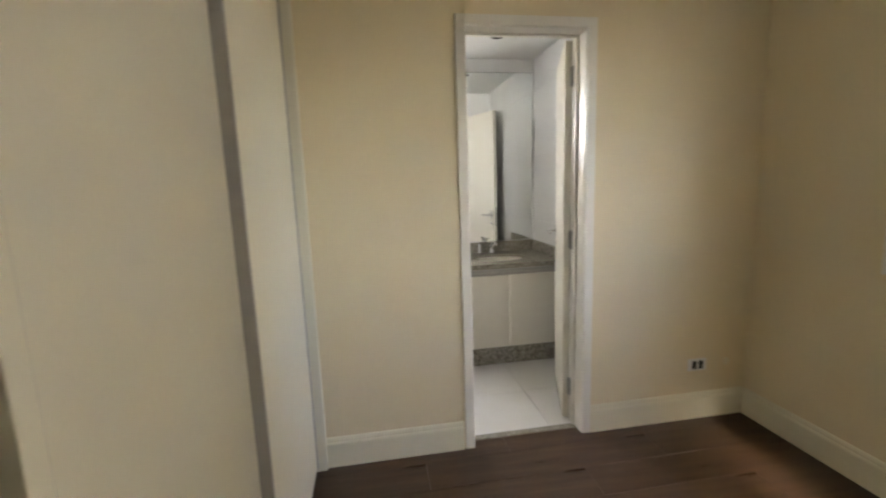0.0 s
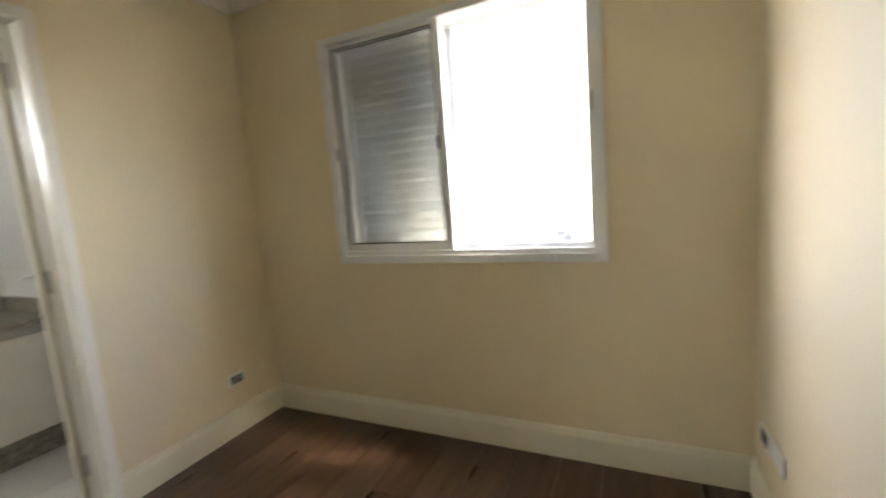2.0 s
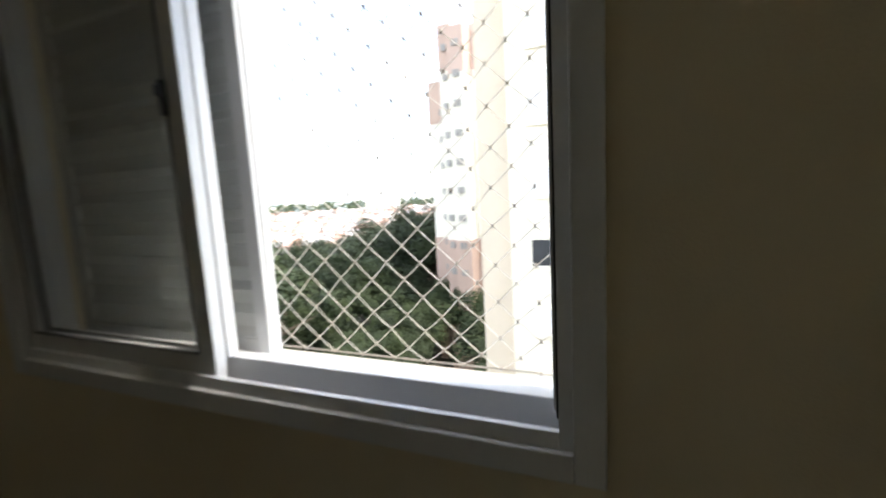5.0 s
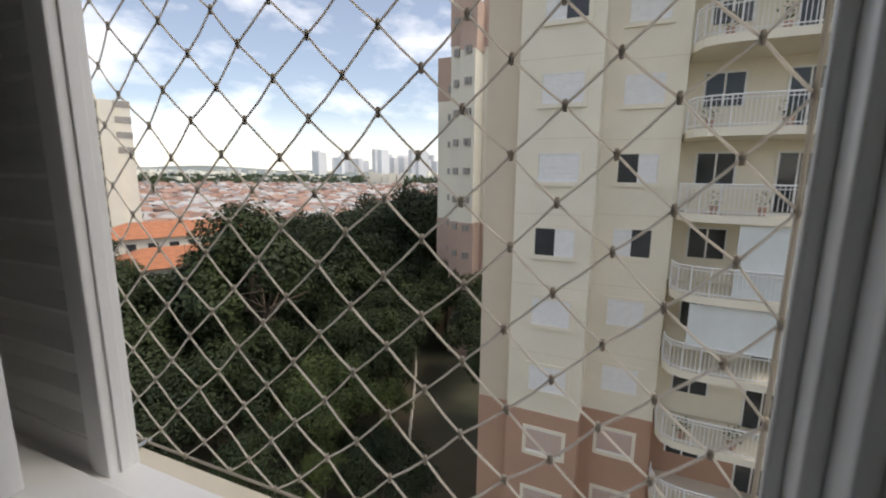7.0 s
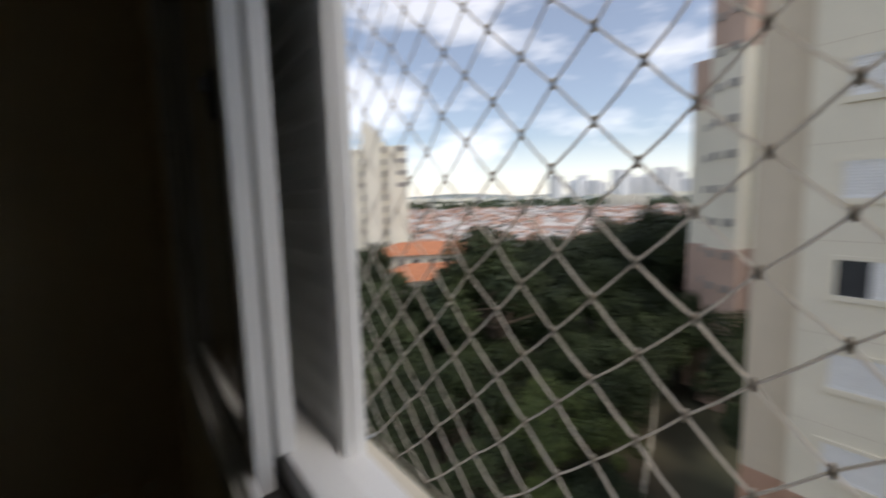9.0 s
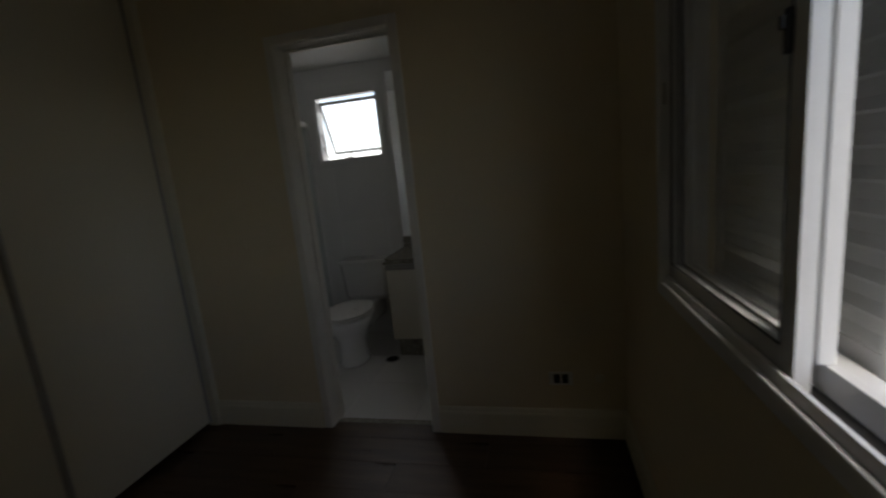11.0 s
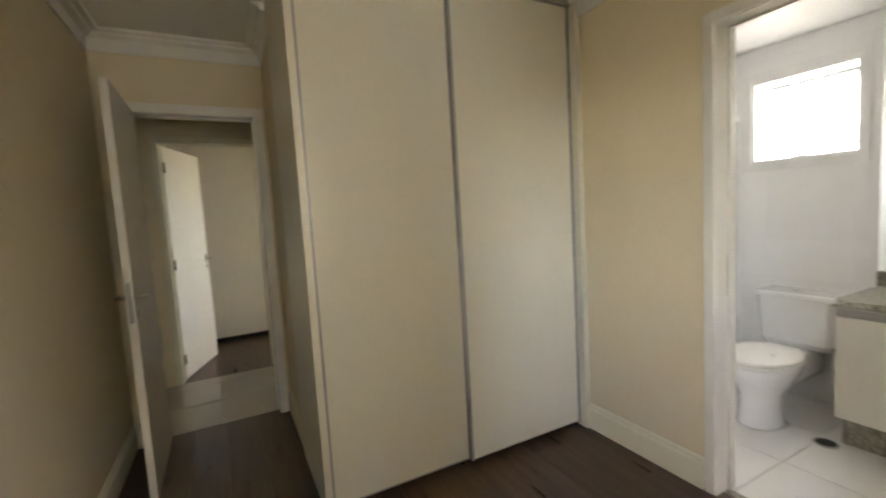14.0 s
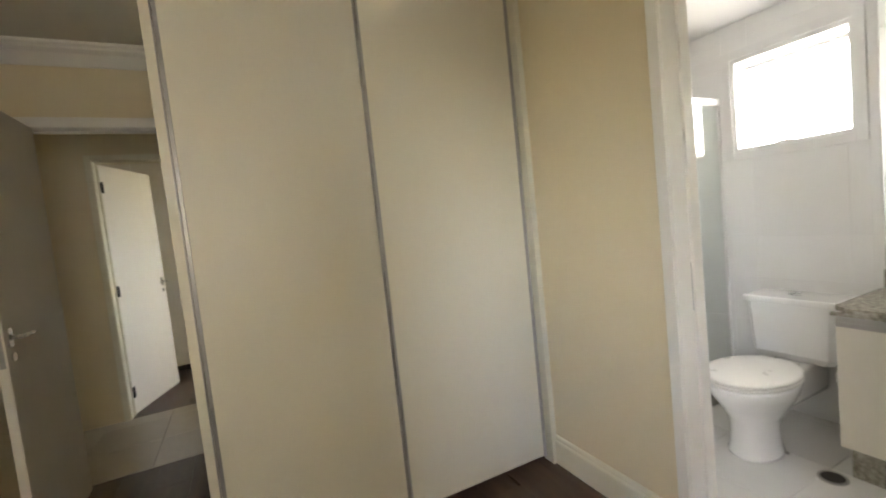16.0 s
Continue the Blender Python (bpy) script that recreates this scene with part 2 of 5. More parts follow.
def structure(name, bm, mat, label, category, smooth=False):
    return tagged(new(name, finish(name, bm, mat, smooth)), label, category, kind="structure")


def thing(name, label, category, m=None, group=""):
    ob = new(name)
    ob.empty_display_size = 0.1
    if m is not None:
        ob.matrix_world = m
    return tagged(ob, label, category, group)


def box(bm, x0, y0, z0, x1, y1, z1, bevel=0.0):
    v = [bm.verts.new((x, y, z)) for x in (x0, x1) for y in (y0, y1) for z in (z0, z1)]
    f = [bm.faces.new([v[i] for i in q]) for q in
         ((0, 1, 3, 2), (4, 6, 7, 5), (0, 4, 5, 1), (2, 3, 7, 6), (0, 2, 6, 4), (1, 5, 7, 3))]
    if bevel:
        bmesh.ops.bevel(bm, geom=list({e for q in f for e in q.edges}), offset=bevel, segments=2, affect="EDGES", profile=0.6)
    return bm


def boxes(*specs, bevel=0.0):
    bm = bmesh.new()
    for s in specs:
        box(bm, *s, bevel=bevel)
    return bm


def tube(bm, a, b, r, sides=10, r2=None, caps=True):
    a, b = Vector(a), Vector(b)
    q = (b - a).to_track_quat("Z", "Y")
    r2 = r if r2 is None else r2
    rings = []
    for p, rad in ((a, r), (b, r2)):
        rings.append([bm.verts.new(p + q @ Vector((rad * math.cos(2 * math.pi * i / sides), rad * math.sin(2 * math.pi * i / sides), 0))) for i in range(sides)])
    for i in range(sides):
        j = (i + 1) % sides
        bm.faces.new((rings[0][i], rings[0][j], rings[1][j], rings[1][i]))
    if caps:
        bm.faces.new(rings[0][::-1])
        bm.faces.new(rings[1])
    return bm


def lathe(bm, profile, cx=0.0, cy=0.0, sx=1.0, sy=1.0, sides=28, shift=None):
    """Rings of (radius, z) round an upright axis; shift moves a ring along y."""
    rings = []
    for k, (r, z) in enumerate(profile):
        dy = shift[k] if shift else 0.0
        rings.append([bm.verts.new((cx + sx * r * math.cos(2 * math.pi * i / sides), cy + dy + sy * r * math.sin(2 * math.pi * i / sides), z)) for i in range(sides)])
    for a, b in zip(rings, rings[1:]):
        for i in range(sides):
            j = (i + 1) % sides
            bm.faces.new((a[i], a[j], b[j], b[i]))
    bm.faces.new(rings[0][::-1])
    bm.faces.new(rings[-1])
    return bm


def extrude_profile(bm, prof, a, b, out):
    """A moulding from a to b (plan points): prof holds (distance off the wall, z); out is the unit plan vector off the wall."""
    ra, rb = [], []
    for d, z in prof:
        ra.append(bm.verts.new((a[0] + out[0] * d, a[1] + out[1] * d, z)))
        rb.append(bm.verts.new((b[0] + out[0] * d, b[1] + out[1] * d, z)))
    n = len(prof)
    for i in range(n):
        j = (i + 1) % n
        bm.faces.new((ra[i], ra[j], rb[j], rb[i]))
    bm.faces.new(ra[::-1])
    bm.faces.new(rb)
    bmesh.ops.recalc_face_normals(bm, faces=bm.faces[:])
    return bm
# ---- the setting: bedroom, entry passage, hall, far room, bathroom ----
XE, YS, XW, H = 2.42, -2.58, -1.317, 2.56      # window wall, south wall, entry wall, ceiling
T = 0.12
HB = 2.37                                       # bathroom ceiling
# window opening
WY0, WY1, WZ0, WZ1 = -2.02, -0.65, 0.985, 2.140
# bathroom door opening, entry door opening, far room's door opening
BX0, BX1, DH = 0.805, 1.405, 2.10
EY0, EY1 = -2.375, -1.665
FX, FY0, FY1 = -2.42, -2.34, -1.60
OUT = XE + 0.18
YSW = -2.535                                    # south wall at the entry end, a little out of square

structure("wall_east", boxes((XE, YS - T, 0, OUT, WY0, H), (XE, WY1, 0, OUT, 1.70, H), (XE, WY0, 0, OUT, WY1, WZ0), (XE, WY0, WZ1, OUT, WY1, H)),
          WALL, "cream painted wall with a wide window opening", "wall")
structure("wall_north", boxes((-0.66, 0, 0, BX0 - 0.03, T - 0.004, H), (BX1 + 0.03, 0, 0, XE, T - 0.004, H), (BX0 - 0.03, 0, DH + 0.03, BX1 + 0.03, T - 0.004, H)),
          WALL, "cream painted wall with the bathroom doorway", "wall")
bm = bmesh.new()
v = [bm.verts.new((x, y, z)) for z in (0, H) for x, y in ((XW - T, YSW - T), (XE, YS - T), (XE, YS), (XW - T, YSW))]
for q in ((3, 2, 1, 0), (4, 5, 6, 7), (0, 1, 5, 4), (1, 2, 6, 5), (2, 3, 7, 6), (3, 0, 4, 7)):
    bm.faces.new([v[i] for i in q])
structure("wall_south", bm, WALL, "plain cream painted wall", "wall")
structure("wall_entry", boxes((XW - T, YSW + 0.003, 0, XW, EY0 - 0.03, H), (XW - T, EY1 + 0.03, 0, XW, 0.0, H), (XW - T, EY0 - 0.03, DH + 0.03, XW, EY1 + 0.03, H)),
          WALL, "cream painted wall with the bedroom doorway", "wall")
structure("wall_passage", boxes((XW, -1.585, 0, -0.64, -1.49, H)), WALL, "cream painted return wall beside the wardrobe", "wall")
structure("wall_niche", boxes((-0.78, -1.49, 0, -0.66, 0.0, H)), WALL, "cream painted wall behind the wardrobe", "wall")
structure("ceiling", boxes((XW - T, YS - T, H, OUT, T, H + 0.15)), CEIL, "white painted bedroom ceiling", "ceiling")
structure("ceiling_bathroom", boxes((-0.72, T, HB, XE, 1.70, HB + 0.15)), CEILB, "white painted lowered bathroom ceiling", "ceiling")
structure("ceiling_hall", boxes((-6.5, -6.0, H, XW - T, 3.0, H + 0.15)), CEIL, "white painted hall ceiling", "ceiling")

# hall and far room
structure("wall_hall_west", boxes((FX - T, -6.0, 0, FX, FY0 - 0.03, H), (FX - T, FY1 + 0.03, 0, FX, 3.0, H), (FX - T, FY0 - 0.03, DH + 0.03, FX, FY1 + 0.03, H)),
          WALL, "cream painted hall wall with a doorway", "wall")
structure("wall_hall_south", boxes((FX, -6.12, 0, XW - T, -6.0, H)), WALL, "plain cream hall end wall", "wall")
structure("wall_hall_north", boxes((FX, 3.0, 0, XW - T, 3.12, H)), WALL, "plain cream hall end wall", "wall")
structure("wall_hall_east", boxes((XW - T, -6.0, 0, XW, YS - T, H), (XW - T, 0.0, 0, XW, 3.0, H)), WALL, "plain cream hall wall", "wall")
structure("wall_far_room_south", boxes((-6.5, -4.12, 0, FX - T, -4.0, H)), WALL, "plain cream wall", "wall")
structure("wall_far_room_north", boxes((-6.5, 1.2, 0, -5.6, 1.32, H), (-3.2, 1.2, 0, FX - T, 1.32, H), (-5.6, 1.2, 0, -3.2, 1.32, 0.9), (-5.6, 1.2, 2.2, -3.2, 1.32, H)),
          WALL, "cream wall with a window opening", "wall")
structure("wall_far_room_west", boxes((-6.62, -4.12, 0, -6.5, 1.32, H)), WALL, "plain cream wall", "wall")

# bathroom walls
NB, BE, BW = 1.475, 1.71, -0.60
BWX0, BWX1, BWZ0, BWZ1 = 0.196, 0.790, 1.580, 2.158
structure("wall_bathroom_north", boxes((BW, NB, 0, BWX0, NB + 0.15, HB), (BWX1, NB, 0, BE, NB + 0.15, HB), (BWX0, NB, 0, BWX1, NB + 0.15, BWZ0), (BWX0, NB, BWZ1, BWX1, NB + 0.15, HB)),
          WTILE, "white tiled bathroom wall with a small window opening", "wall")
structure("wall_bathroom_east", boxes((BE, T, 0, BE + 0.1, NB + 0.15, HB)), WTILE, "white tiled bathroom wall", "wall")
structure("wall_bathroom_west", boxes((BW - 0.1, T, 0, BW, NB + 0.15, HB)), WTILE, "white tiled bathroom wall by the shower", "wall")
structure("wall_bathroom_south", boxes((BW, T, 0, BX0 - 0.03, T + 0.02, HB), (BX1 + 0.03, T, 0, BE, T + 0.02, HB), (BX0 - 0.03, T, DH + 0.03, BX1 + 0.03, T + 0.02, HB)),
          WTILE, "white tiled inner face of the bathroom doorway wall", "wall")

# subfloors carry the loose pieces laid further down
floor = structure("floor", boxes((XW - 0.06, YS - 0.1, -0.15, OUT - 0.006, 0.052, -0.010)), DARK, "dark brown wood laminate plank floor", "floor")
bath_floor = structure("floor_bathroom", boxes((BW - 0.09, 0.052, -0.15, BE + 0.09, NB + 0.14, -0.009)), GROUT, "white glazed tile bathroom floor", "floor")
hall_floor = structure("floor_hall", boxes((FX - 0.02, -6.1, -0.15, XW - 0.06, 3.1, -0.009)), GROUT, "beige tile hall floor", "floor")
far_floor = structure("floor_far_room", boxes((-6.6, -4.1, -0.15, FX - 0.02, 1.3, -0.010)), DARK, "dark brown wood laminate floor", "floor")

# baseboards with a moulded top
BASE = [(0.0, 0.0), (0.016, 0.0), (0.016, 0.118), (0.014, 0.126), (0.010, 0.132), (0.010, 0.142), (0.006, 0.152), (0.0, 0.155)]
for a, b, o in (((0.045, 0), (0.745, 0), (0, -1)), ((1.455, 0), (XE, 0), (0, -1)), ((XE, -0.016), (XE, YS + 0.016), (-1, 0)), ((XE, YS), (XW, YSW), (0, 1)),
                ((XW, YSW + 0.016), (XW, EY0 - 0.065), (1, 0)), ((XW, -1.585), (-0.64, -1.585), (0, -1))):
    structure("baseboard", extrude_profile(bmesh.new(), BASE, a, b, o), SKIRT, "cream painted baseboard with a moulded top edge", "baseboard")

# plaster cornice
CORN = [(0, H - 0.115), (0.012, H - 0.115), (0.016, H - 0.045), (0.05, H - 0.030), (0.054, H - 0.018), (0.085, H - 0.014), (0.09, H), (0, H)]
for a, b, o in (((-0.04, 0), (XE, 0), (0, -1)), ((XE, 0), (XE, YS), (-1, 0)), ((XE, YS), (XW, YSW), (0, 1)), ((XW, YSW), (XW, -1.585), (1, 0)),
                ((XW, -1.585), (-0.64, -1.585), (0, -1))):
    structure("trim", extrude_profile(bmesh.new(), CORN, a, b, o), WHITE, "white plaster cornice under the ceiling", "cornice")


# ---- doors ----
def casing(name, label, lo, hi, wall, depth, axis, w=0.055, paint=None):
    """Jambs and head with architraves on both faces; axis 'x': the wall runs along x and its near face is at y = wall, depth away from the viewer."""
    root = thing(name, label, "door frame")
    root["kind"] = "structure"

    def b(u0, v0, z0, u1, v1, z1, bevel=0.003):
        return boxes((u0, v0, z0, u1, v1, z1), bevel=bevel) if axis == "x" else boxes((v0, u0, z0, v1, u1, z1), bevel=bevel)
    s = 1 if depth > 0 else -1
    v0, v1 = sorted((wall - s * 0.002, wall + depth + s * 0.002))
    part("jamb", b(lo - 0.03, v0, 0, lo, v1, DH), paint or WHITE, root)
    part("jamb", b(hi, v0, 0, hi + 0.03, v1, DH), paint or WHITE, root)
    part("head_jamb", b(lo - 0.03, v0, DH, hi + 0.03, v1, DH + 0.03), paint or WHITE, root)
    for face in (wall - s * 0.014, wall + depth):
        f0, f1 = sorted((face, face + s * 0.014))
        part("architrave", b(lo - w, f0, 0, lo - 0.004, f1, DH + w), paint or WHITE, root)
        part("architrave", b(hi + 0.004, f0, 0, hi + w, f1, DH + w), paint or WHITE, root)
        part("head_architrave", b(lo - 0.004, f0, DH + 0.004, hi + 0.004, f1, DH + w), paint or WHITE, root)
    m0, m1 = sorted((wall + depth * 0.55, wall + depth * 0.70))
    part("door_stop", b(lo, m0, 0, lo + 0.012, m1, DH), paint or WHITE, root)
    part("door_stop", b(hi - 0.012, m0, 0, hi, m1, DH), paint or WHITE, root)
    part("door_stop", b(lo + 0.012, m0, DH - 0.012, hi - 0.012, m1, DH), paint or WHITE, root)
    return root


def lever(parent, x, z, y, s, plate=True):
    """A lever handle on the face at y, pointing along -x; s: the side on which it stands off."""
    h = part("handle", tube(bmesh.new(), (x, y, z), (x, y + s * 0.045, z), 0.009), CHROME, parent, "chrome lever handle", True)
    bm = tube(bmesh.new(), (x, y + s * 0.045, z), (x - 0.055, y + s * 0.050, z), 0.0085)
    tube(bm, (x - 0.055, y + s * 0.050, z), (x - 0.11, y + s * 0.046, z), 0.0085, r2=0.007)
    part("lever", bm, CHROME, h, "", True)
    if plate:
        y0, y1 = sorted((y, y + s * 0.004))
        part("rose", boxes((x - 0.02, y0, z - 0.04, x + 0.02, y1, z + 0.04), bevel=0.0015), CHROME, parent)
        part("keyhole_rose", tube(bmesh.new(), (x, y, z - 0.085), (x, y + s * 0.006, z - 0.085), 0.018, 16), CHROME, parent)


def door_leaf(name, label, w, m, hinges=(0.19, 1.05, 1.91), metal=None):
    """A flush leaf along +x from its hinge edge, 35 mm thick in y."""
    root = thing(name, label, "door", m)
    root["kind"] = "structure"
    part("leaf", boxes((0.002, 0, 0.008, w, 0.035, DH - 0.004), bevel=0.002), LEAFW, root, "white flush door leaf")
    lever(root, w - 0.055, 1.05, 0.0, -1)
    lever(root, w - 0.055, 1.05, 0.035, 1)
    part("lock_plate", boxes((w - 0.0005, 0.008, 0.93, w + 0.0025, 0.027, 1.13)), STEEL, root, "steel mortise lock plate")
    part("latch_bolt", boxes((w + 0.0025, 0.011, 1.04, w + 0.011, 0.024, 1.06), bevel=0.001), STEEL, root)
    for z in hinges:
        bm = tube(bmesh.new(), (-0.003, -0.006, z - 0.045), (-0.003, -0.006, z + 0.045), 0.0065)
        box(bm, -0.004, -0.003, z - 0.045, 0.032, -0.0005, z + 0.045)
        part("hinge", bm, metal or STEEL, root, "dull steel butt hinge")
    return root


casing("door_frame_1", "white painted bathroom door frame", BX0, BX1, 0.0, T + 0.02, "x", w=0.05)
casing("door_frame_2", "white painted bedroom door frame with moulded architraves", EY0, EY1, XW, -T, "y", w=0.06)
casing("door_frame_3", "cream painted door frame across the hall", FY0, FY1, FX, -T, "y", w=0.05, paint=SKIRT)
door_leaf("door_1", "white flush bathroom door standing open into the bathroom", 0.60, pose(BX1 - 0.002, T + 0.026, 0, 0, 0, 70))
# entry leaf folded back along the south wall
door_leaf("door_2", "white flush bedroom door standing open along the wall", 0.715, pose(XW + 0.004, EY0 + 0.006, 0, 0, 0, 0.5))
door_leaf("door_3", "white flush door standing ajar across the hall", 0.735, pose(FX - T + 0.02, FY0 + 0.01, 0, 0, 0, 160.5), metal=DARK)
for z in (0.207, 1.062, 1.917):
    hp = thing("door_hinge", "dull steel butt hinge on the bathroom door jamb", "hinge", group="bathroom door hinges")
    part("plate", boxes((BX1 - 0.0025, 0.098, z - 0.048, BX1 + 0.001, 0.139, z + 0.048)), STEEL, hp)
    part("knuckle", tube(bmesh.new(), (BX1 - 0.006, 0.143, z - 0.048), (BX1 - 0.006, 0.143, z + 0.048), 0.0075), STEEL, hp)
strike = thing("strike_plate", "steel strike plate let into the bathroom door jamb", "strike plate")
part("plate", boxes((BX0 - 0.001, 0.075, 0.93, BX0 + 0.0015, 0.10, 1.11)), STEEL, strike)
part("keep", boxes((BX0 + 0.0015, 0.080, 1.03, BX0 + 0.003, 0.095, 1.07)), DARK, strike)
thr = thing("threshold", "grey granite threshold strip at the bathroom door", "threshold")
part("slab", boxes((BX0, 0.052, -0.02, BX1, 0.092, 0.003), bevel=0.002), GRAN, thr)


# ---- bedroom window ----
win = thing("window_1", "white aluminium sliding window with its right half open", "window")
win["kind"] = "structure"
CY0, CY1, CZ0, CZ1 = -2.05, -0.62, 0.955, 2.165
part("window_trim", boxes((XE - 0.012, CY0, CZ0, XE, WY0 + 0.012, CZ1), bevel=0.003), ALUW, win)
part("window_trim", boxes((XE - 0.012, WY1 - 0.012, CZ0, XE, CY1, CZ1), bevel=0.003), ALUW, win)
part("window_trim", boxes((XE - 0.012, WY0 + 0.012, CZ0, XE, WY1 - 0.012, WZ0 + 0.012), bevel=0.003), ALUW, win)
part("window_trim", boxes((XE - 0.012, WY0 + 0.012, WZ1 - 0.012, XE, WY1 - 0.012, CZ1), bevel=0.003), ALUW, win)
FD = 0.125
part("frame_jamb", boxes((XE, WY0, WZ0, XE + 0.165, WY0 + 0.032, WZ1), bevel=0.002), ALUW, win)
part("frame_jamb", boxes((XE, WY1 - 0.012, WZ0, XE + FD, WY1, WZ1), bevel=0.002), ALUW, win)
SILL = WZ0 + 0.056
part("frame_sill", boxes((XE, WY0 + 0.032, WZ0, XE + 0.010, WY1 - 0.012, WZ0 + 0.036), bevel=0.002), ALUW, win)
part("sill_channel", boxes((XE + 0.010, WY0 + 0.032, WZ0, XE + 0.058, WY1 - 0.012, WZ0 + 0.008)), BLACK, win, "dark lower sash channel")
part("sill_track", boxes((XE + 0.058, WY0 + 0.032, WZ0, XE + 0.078, WY1 - 0.012, SILL), bevel=0.002), ALUW, win)
part("sill_groove", boxes((XE + 0.078, WY0 + 0.032, WZ0, XE + 0.084, WY1 - 0.012, SILL - 0.028)), ALU, win, "grey drain groove")
part("sill_track", boxes((XE + 0.084, WY0 + 0.032, WZ0, XE + FD, WY1 - 0.012, SILL - 0.016), bevel=0.002), ALUW, win)
part("frame_head", boxes((XE, WY0 + 0.032, WZ1 - 0.014, XE + FD, WY1 - 0.012, WZ1), bevel=0.002), ALUW, win)
for x, w in ((0.018, 0.006), (0.058, 0.006), (0.098, 0.008), (0.140, 0.006)):
    part("jamb_rib", boxes((XE + x, WY0 + 0.032, SILL, XE + x + w, WY0 + 0.041, WZ1 - 0.014), bevel=0.002), ALUW, win)
part("jamb_seal", boxes((XE + 0.001, WY0 + 0.032, SILL, XE + 0.016, WY0 + 0.0345, WZ1 - 0.014)), BLACK, win, "black rubber seal")


def sash(x, y0, y1, z0, latch=True):
    z1, d = WZ1 - 0.015, 0.026
    s = part("sash", boxes((x, y0, z0, x + d, y0 + 0.042, z1), bevel=0.002), ALUW, win, "white aluminium sash stile")
    part("stile", boxes((x, y1 - 0.024, z0, x + d, y1, z1), bevel=0.002), ALUW, s)
    part("rail", boxes((x + 0.001, y0 + 0.042, z0, x + d - 0.001, y1 - 0.024, SILL + 0.018), bevel=0.002), ALUW, s)
    part("rail", boxes((x + 0.001, y0 + 0.042, z1 - 0.018, x + d - 0.001, y1 - 0.024, z1), bevel=0.002), ALUW, s)
    part("gasket", boxes((x - 0.0008, y0 + 0.042, SILL + 0.018, x + 0.0015, y0 + 0.046, z1 - 0.018), (x - 0.0008, y1 - 0.028, SILL + 0.018, x + 0.0015, y1 - 0.024, z1 - 0.018),
                         (x - 0.0008, y0 + 0.046, SILL + 0.018, x + 0.0015, y1 - 0.028, SILL + 0.022), (x - 0.0008, y0 + 0.046, z1 - 0.022, x + 0.0015, y1 - 0.028, z1 - 0.018)), BLACK, s)
    p = part("pane", boxes((x + 0.010, y0 + 0.040, SILL + 0.016, x + 0.015, y1 - 0.022, z1 - 0.016)), GLASS, s, "clear glass pane")
    p.visible_shadow = False
    if latch:
        bm = boxes((x - 0.010, y0 + 0.036, 1.525, x, y0 + 0.050, 1.590), bevel=0.003)
        box(bm, x - 0.018, y0 + 0.038, 1.560, x - 0.010, y0 + 0.048, 1.580, bevel=0.002)
        part("latch", bm, BLACK, s, "black plastic sash latch")
    return s


sash(XE + 0.012, -1.325, -0.664, WZ0 + 0.009)
sash(XE + 0.046, -1.322, -0.664, SILL + 0.001, latch=False)
part("jamb_latch", boxes((XE - 0.004, WY1 - 0.030, 1.53, XE, WY1 - 0.016, 1.59), bevel=0.002), STEEL, win)
part("jamb_latch", boxes((XE - 0.004, WY0 + 0.016, 1.60, XE, WY0 + 0.026, 1.68), bevel=0.002), STEEL, win)
# louvred shutter leaf in the outer track
sx = XE + 0.148
shutter = part("shutter", boxes((sx - 0.006, -1.338, WZ0 + 0.02, sx + 0.031, -1.300, WZ1 - 0.02), bevel=0.003), ALUW, win, "white louvred aluminium shutter leaf")
part("stile_bead", boxes((sx + 0.006, -1.342, WZ0 + 0.02, sx + 0.020, -1.338, WZ1 - 0.02), bevel=0.0015), ALUW, shutter)
part("shutter_stile", boxes((sx, -0.70, WZ0 + 0.02, sx + 0.022, -0.652, WZ1 - 0.02), bevel=0.002), ALUW, shutter)
part("shutter_rail", boxes((sx, -1.300, WZ0 + 0.02, sx + 0.022, -0.70, WZ0 + 0.06), bevel=0.002), ALUW, shutter)
part("shutter_rail", boxes((sx, -1.300, WZ1 - 0.06, sx + 0.022, -0.70, WZ1 - 0.02), bevel=0.002), ALUW, shutter)
n_slat = 19
pitch = (WZ1 - WZ0 - 0.12) / n_slat
slat = bmesh.new()
_pr = [(0.002, 0.0), (0.010, 0.004), (0.017, pitch * 0.5), (0.013, pitch * 0.93), (0.0085, pitch * 1.14), (0.0055, pitch * 1.13), (0.008, pitch * 0.5), (0.0, 0.006)]
ra = [slat.verts.new((dx, -1.300, dz)) for dx, dz in _pr]
rb = [slat.verts.new((dx, -0.70, dz)) for dx, dz in _pr]
for i in range(len(_pr)):
    j = (i + 1) % len(_pr)
    slat.faces.new((ra[i], ra[j], rb[j], rb[i]))
slat_me = finish("slat", slat, SHUT)
for i in range(n_slat):
    o = new("slat", slat_me)
    o.parent = shutter
    o.location = (sx, 0, WZ0 + 0.06 + i * pitch)
part("outer_sill", boxes((XE + FD, WY0, WZ0 - 0.01, OUT - 0.004, WY1, WZ0 + 0.024), bevel=0.003), ALUW, win, "white outer sill strip")
part("sill_edge", boxes((OUT - 0.004, WY0, WZ0 - 0.03, OUT + 0.022, WY1, WZ0 + 0.020), bevel=0.004), OWALL, win, "rough beige mortar edge of the sill")
part("outer_reveal", boxes((XE + FD, WY0 + 0.033, WZ1 - 0.02, OUT, WY1, WZ1), bevel=0.002), ALUW, win)

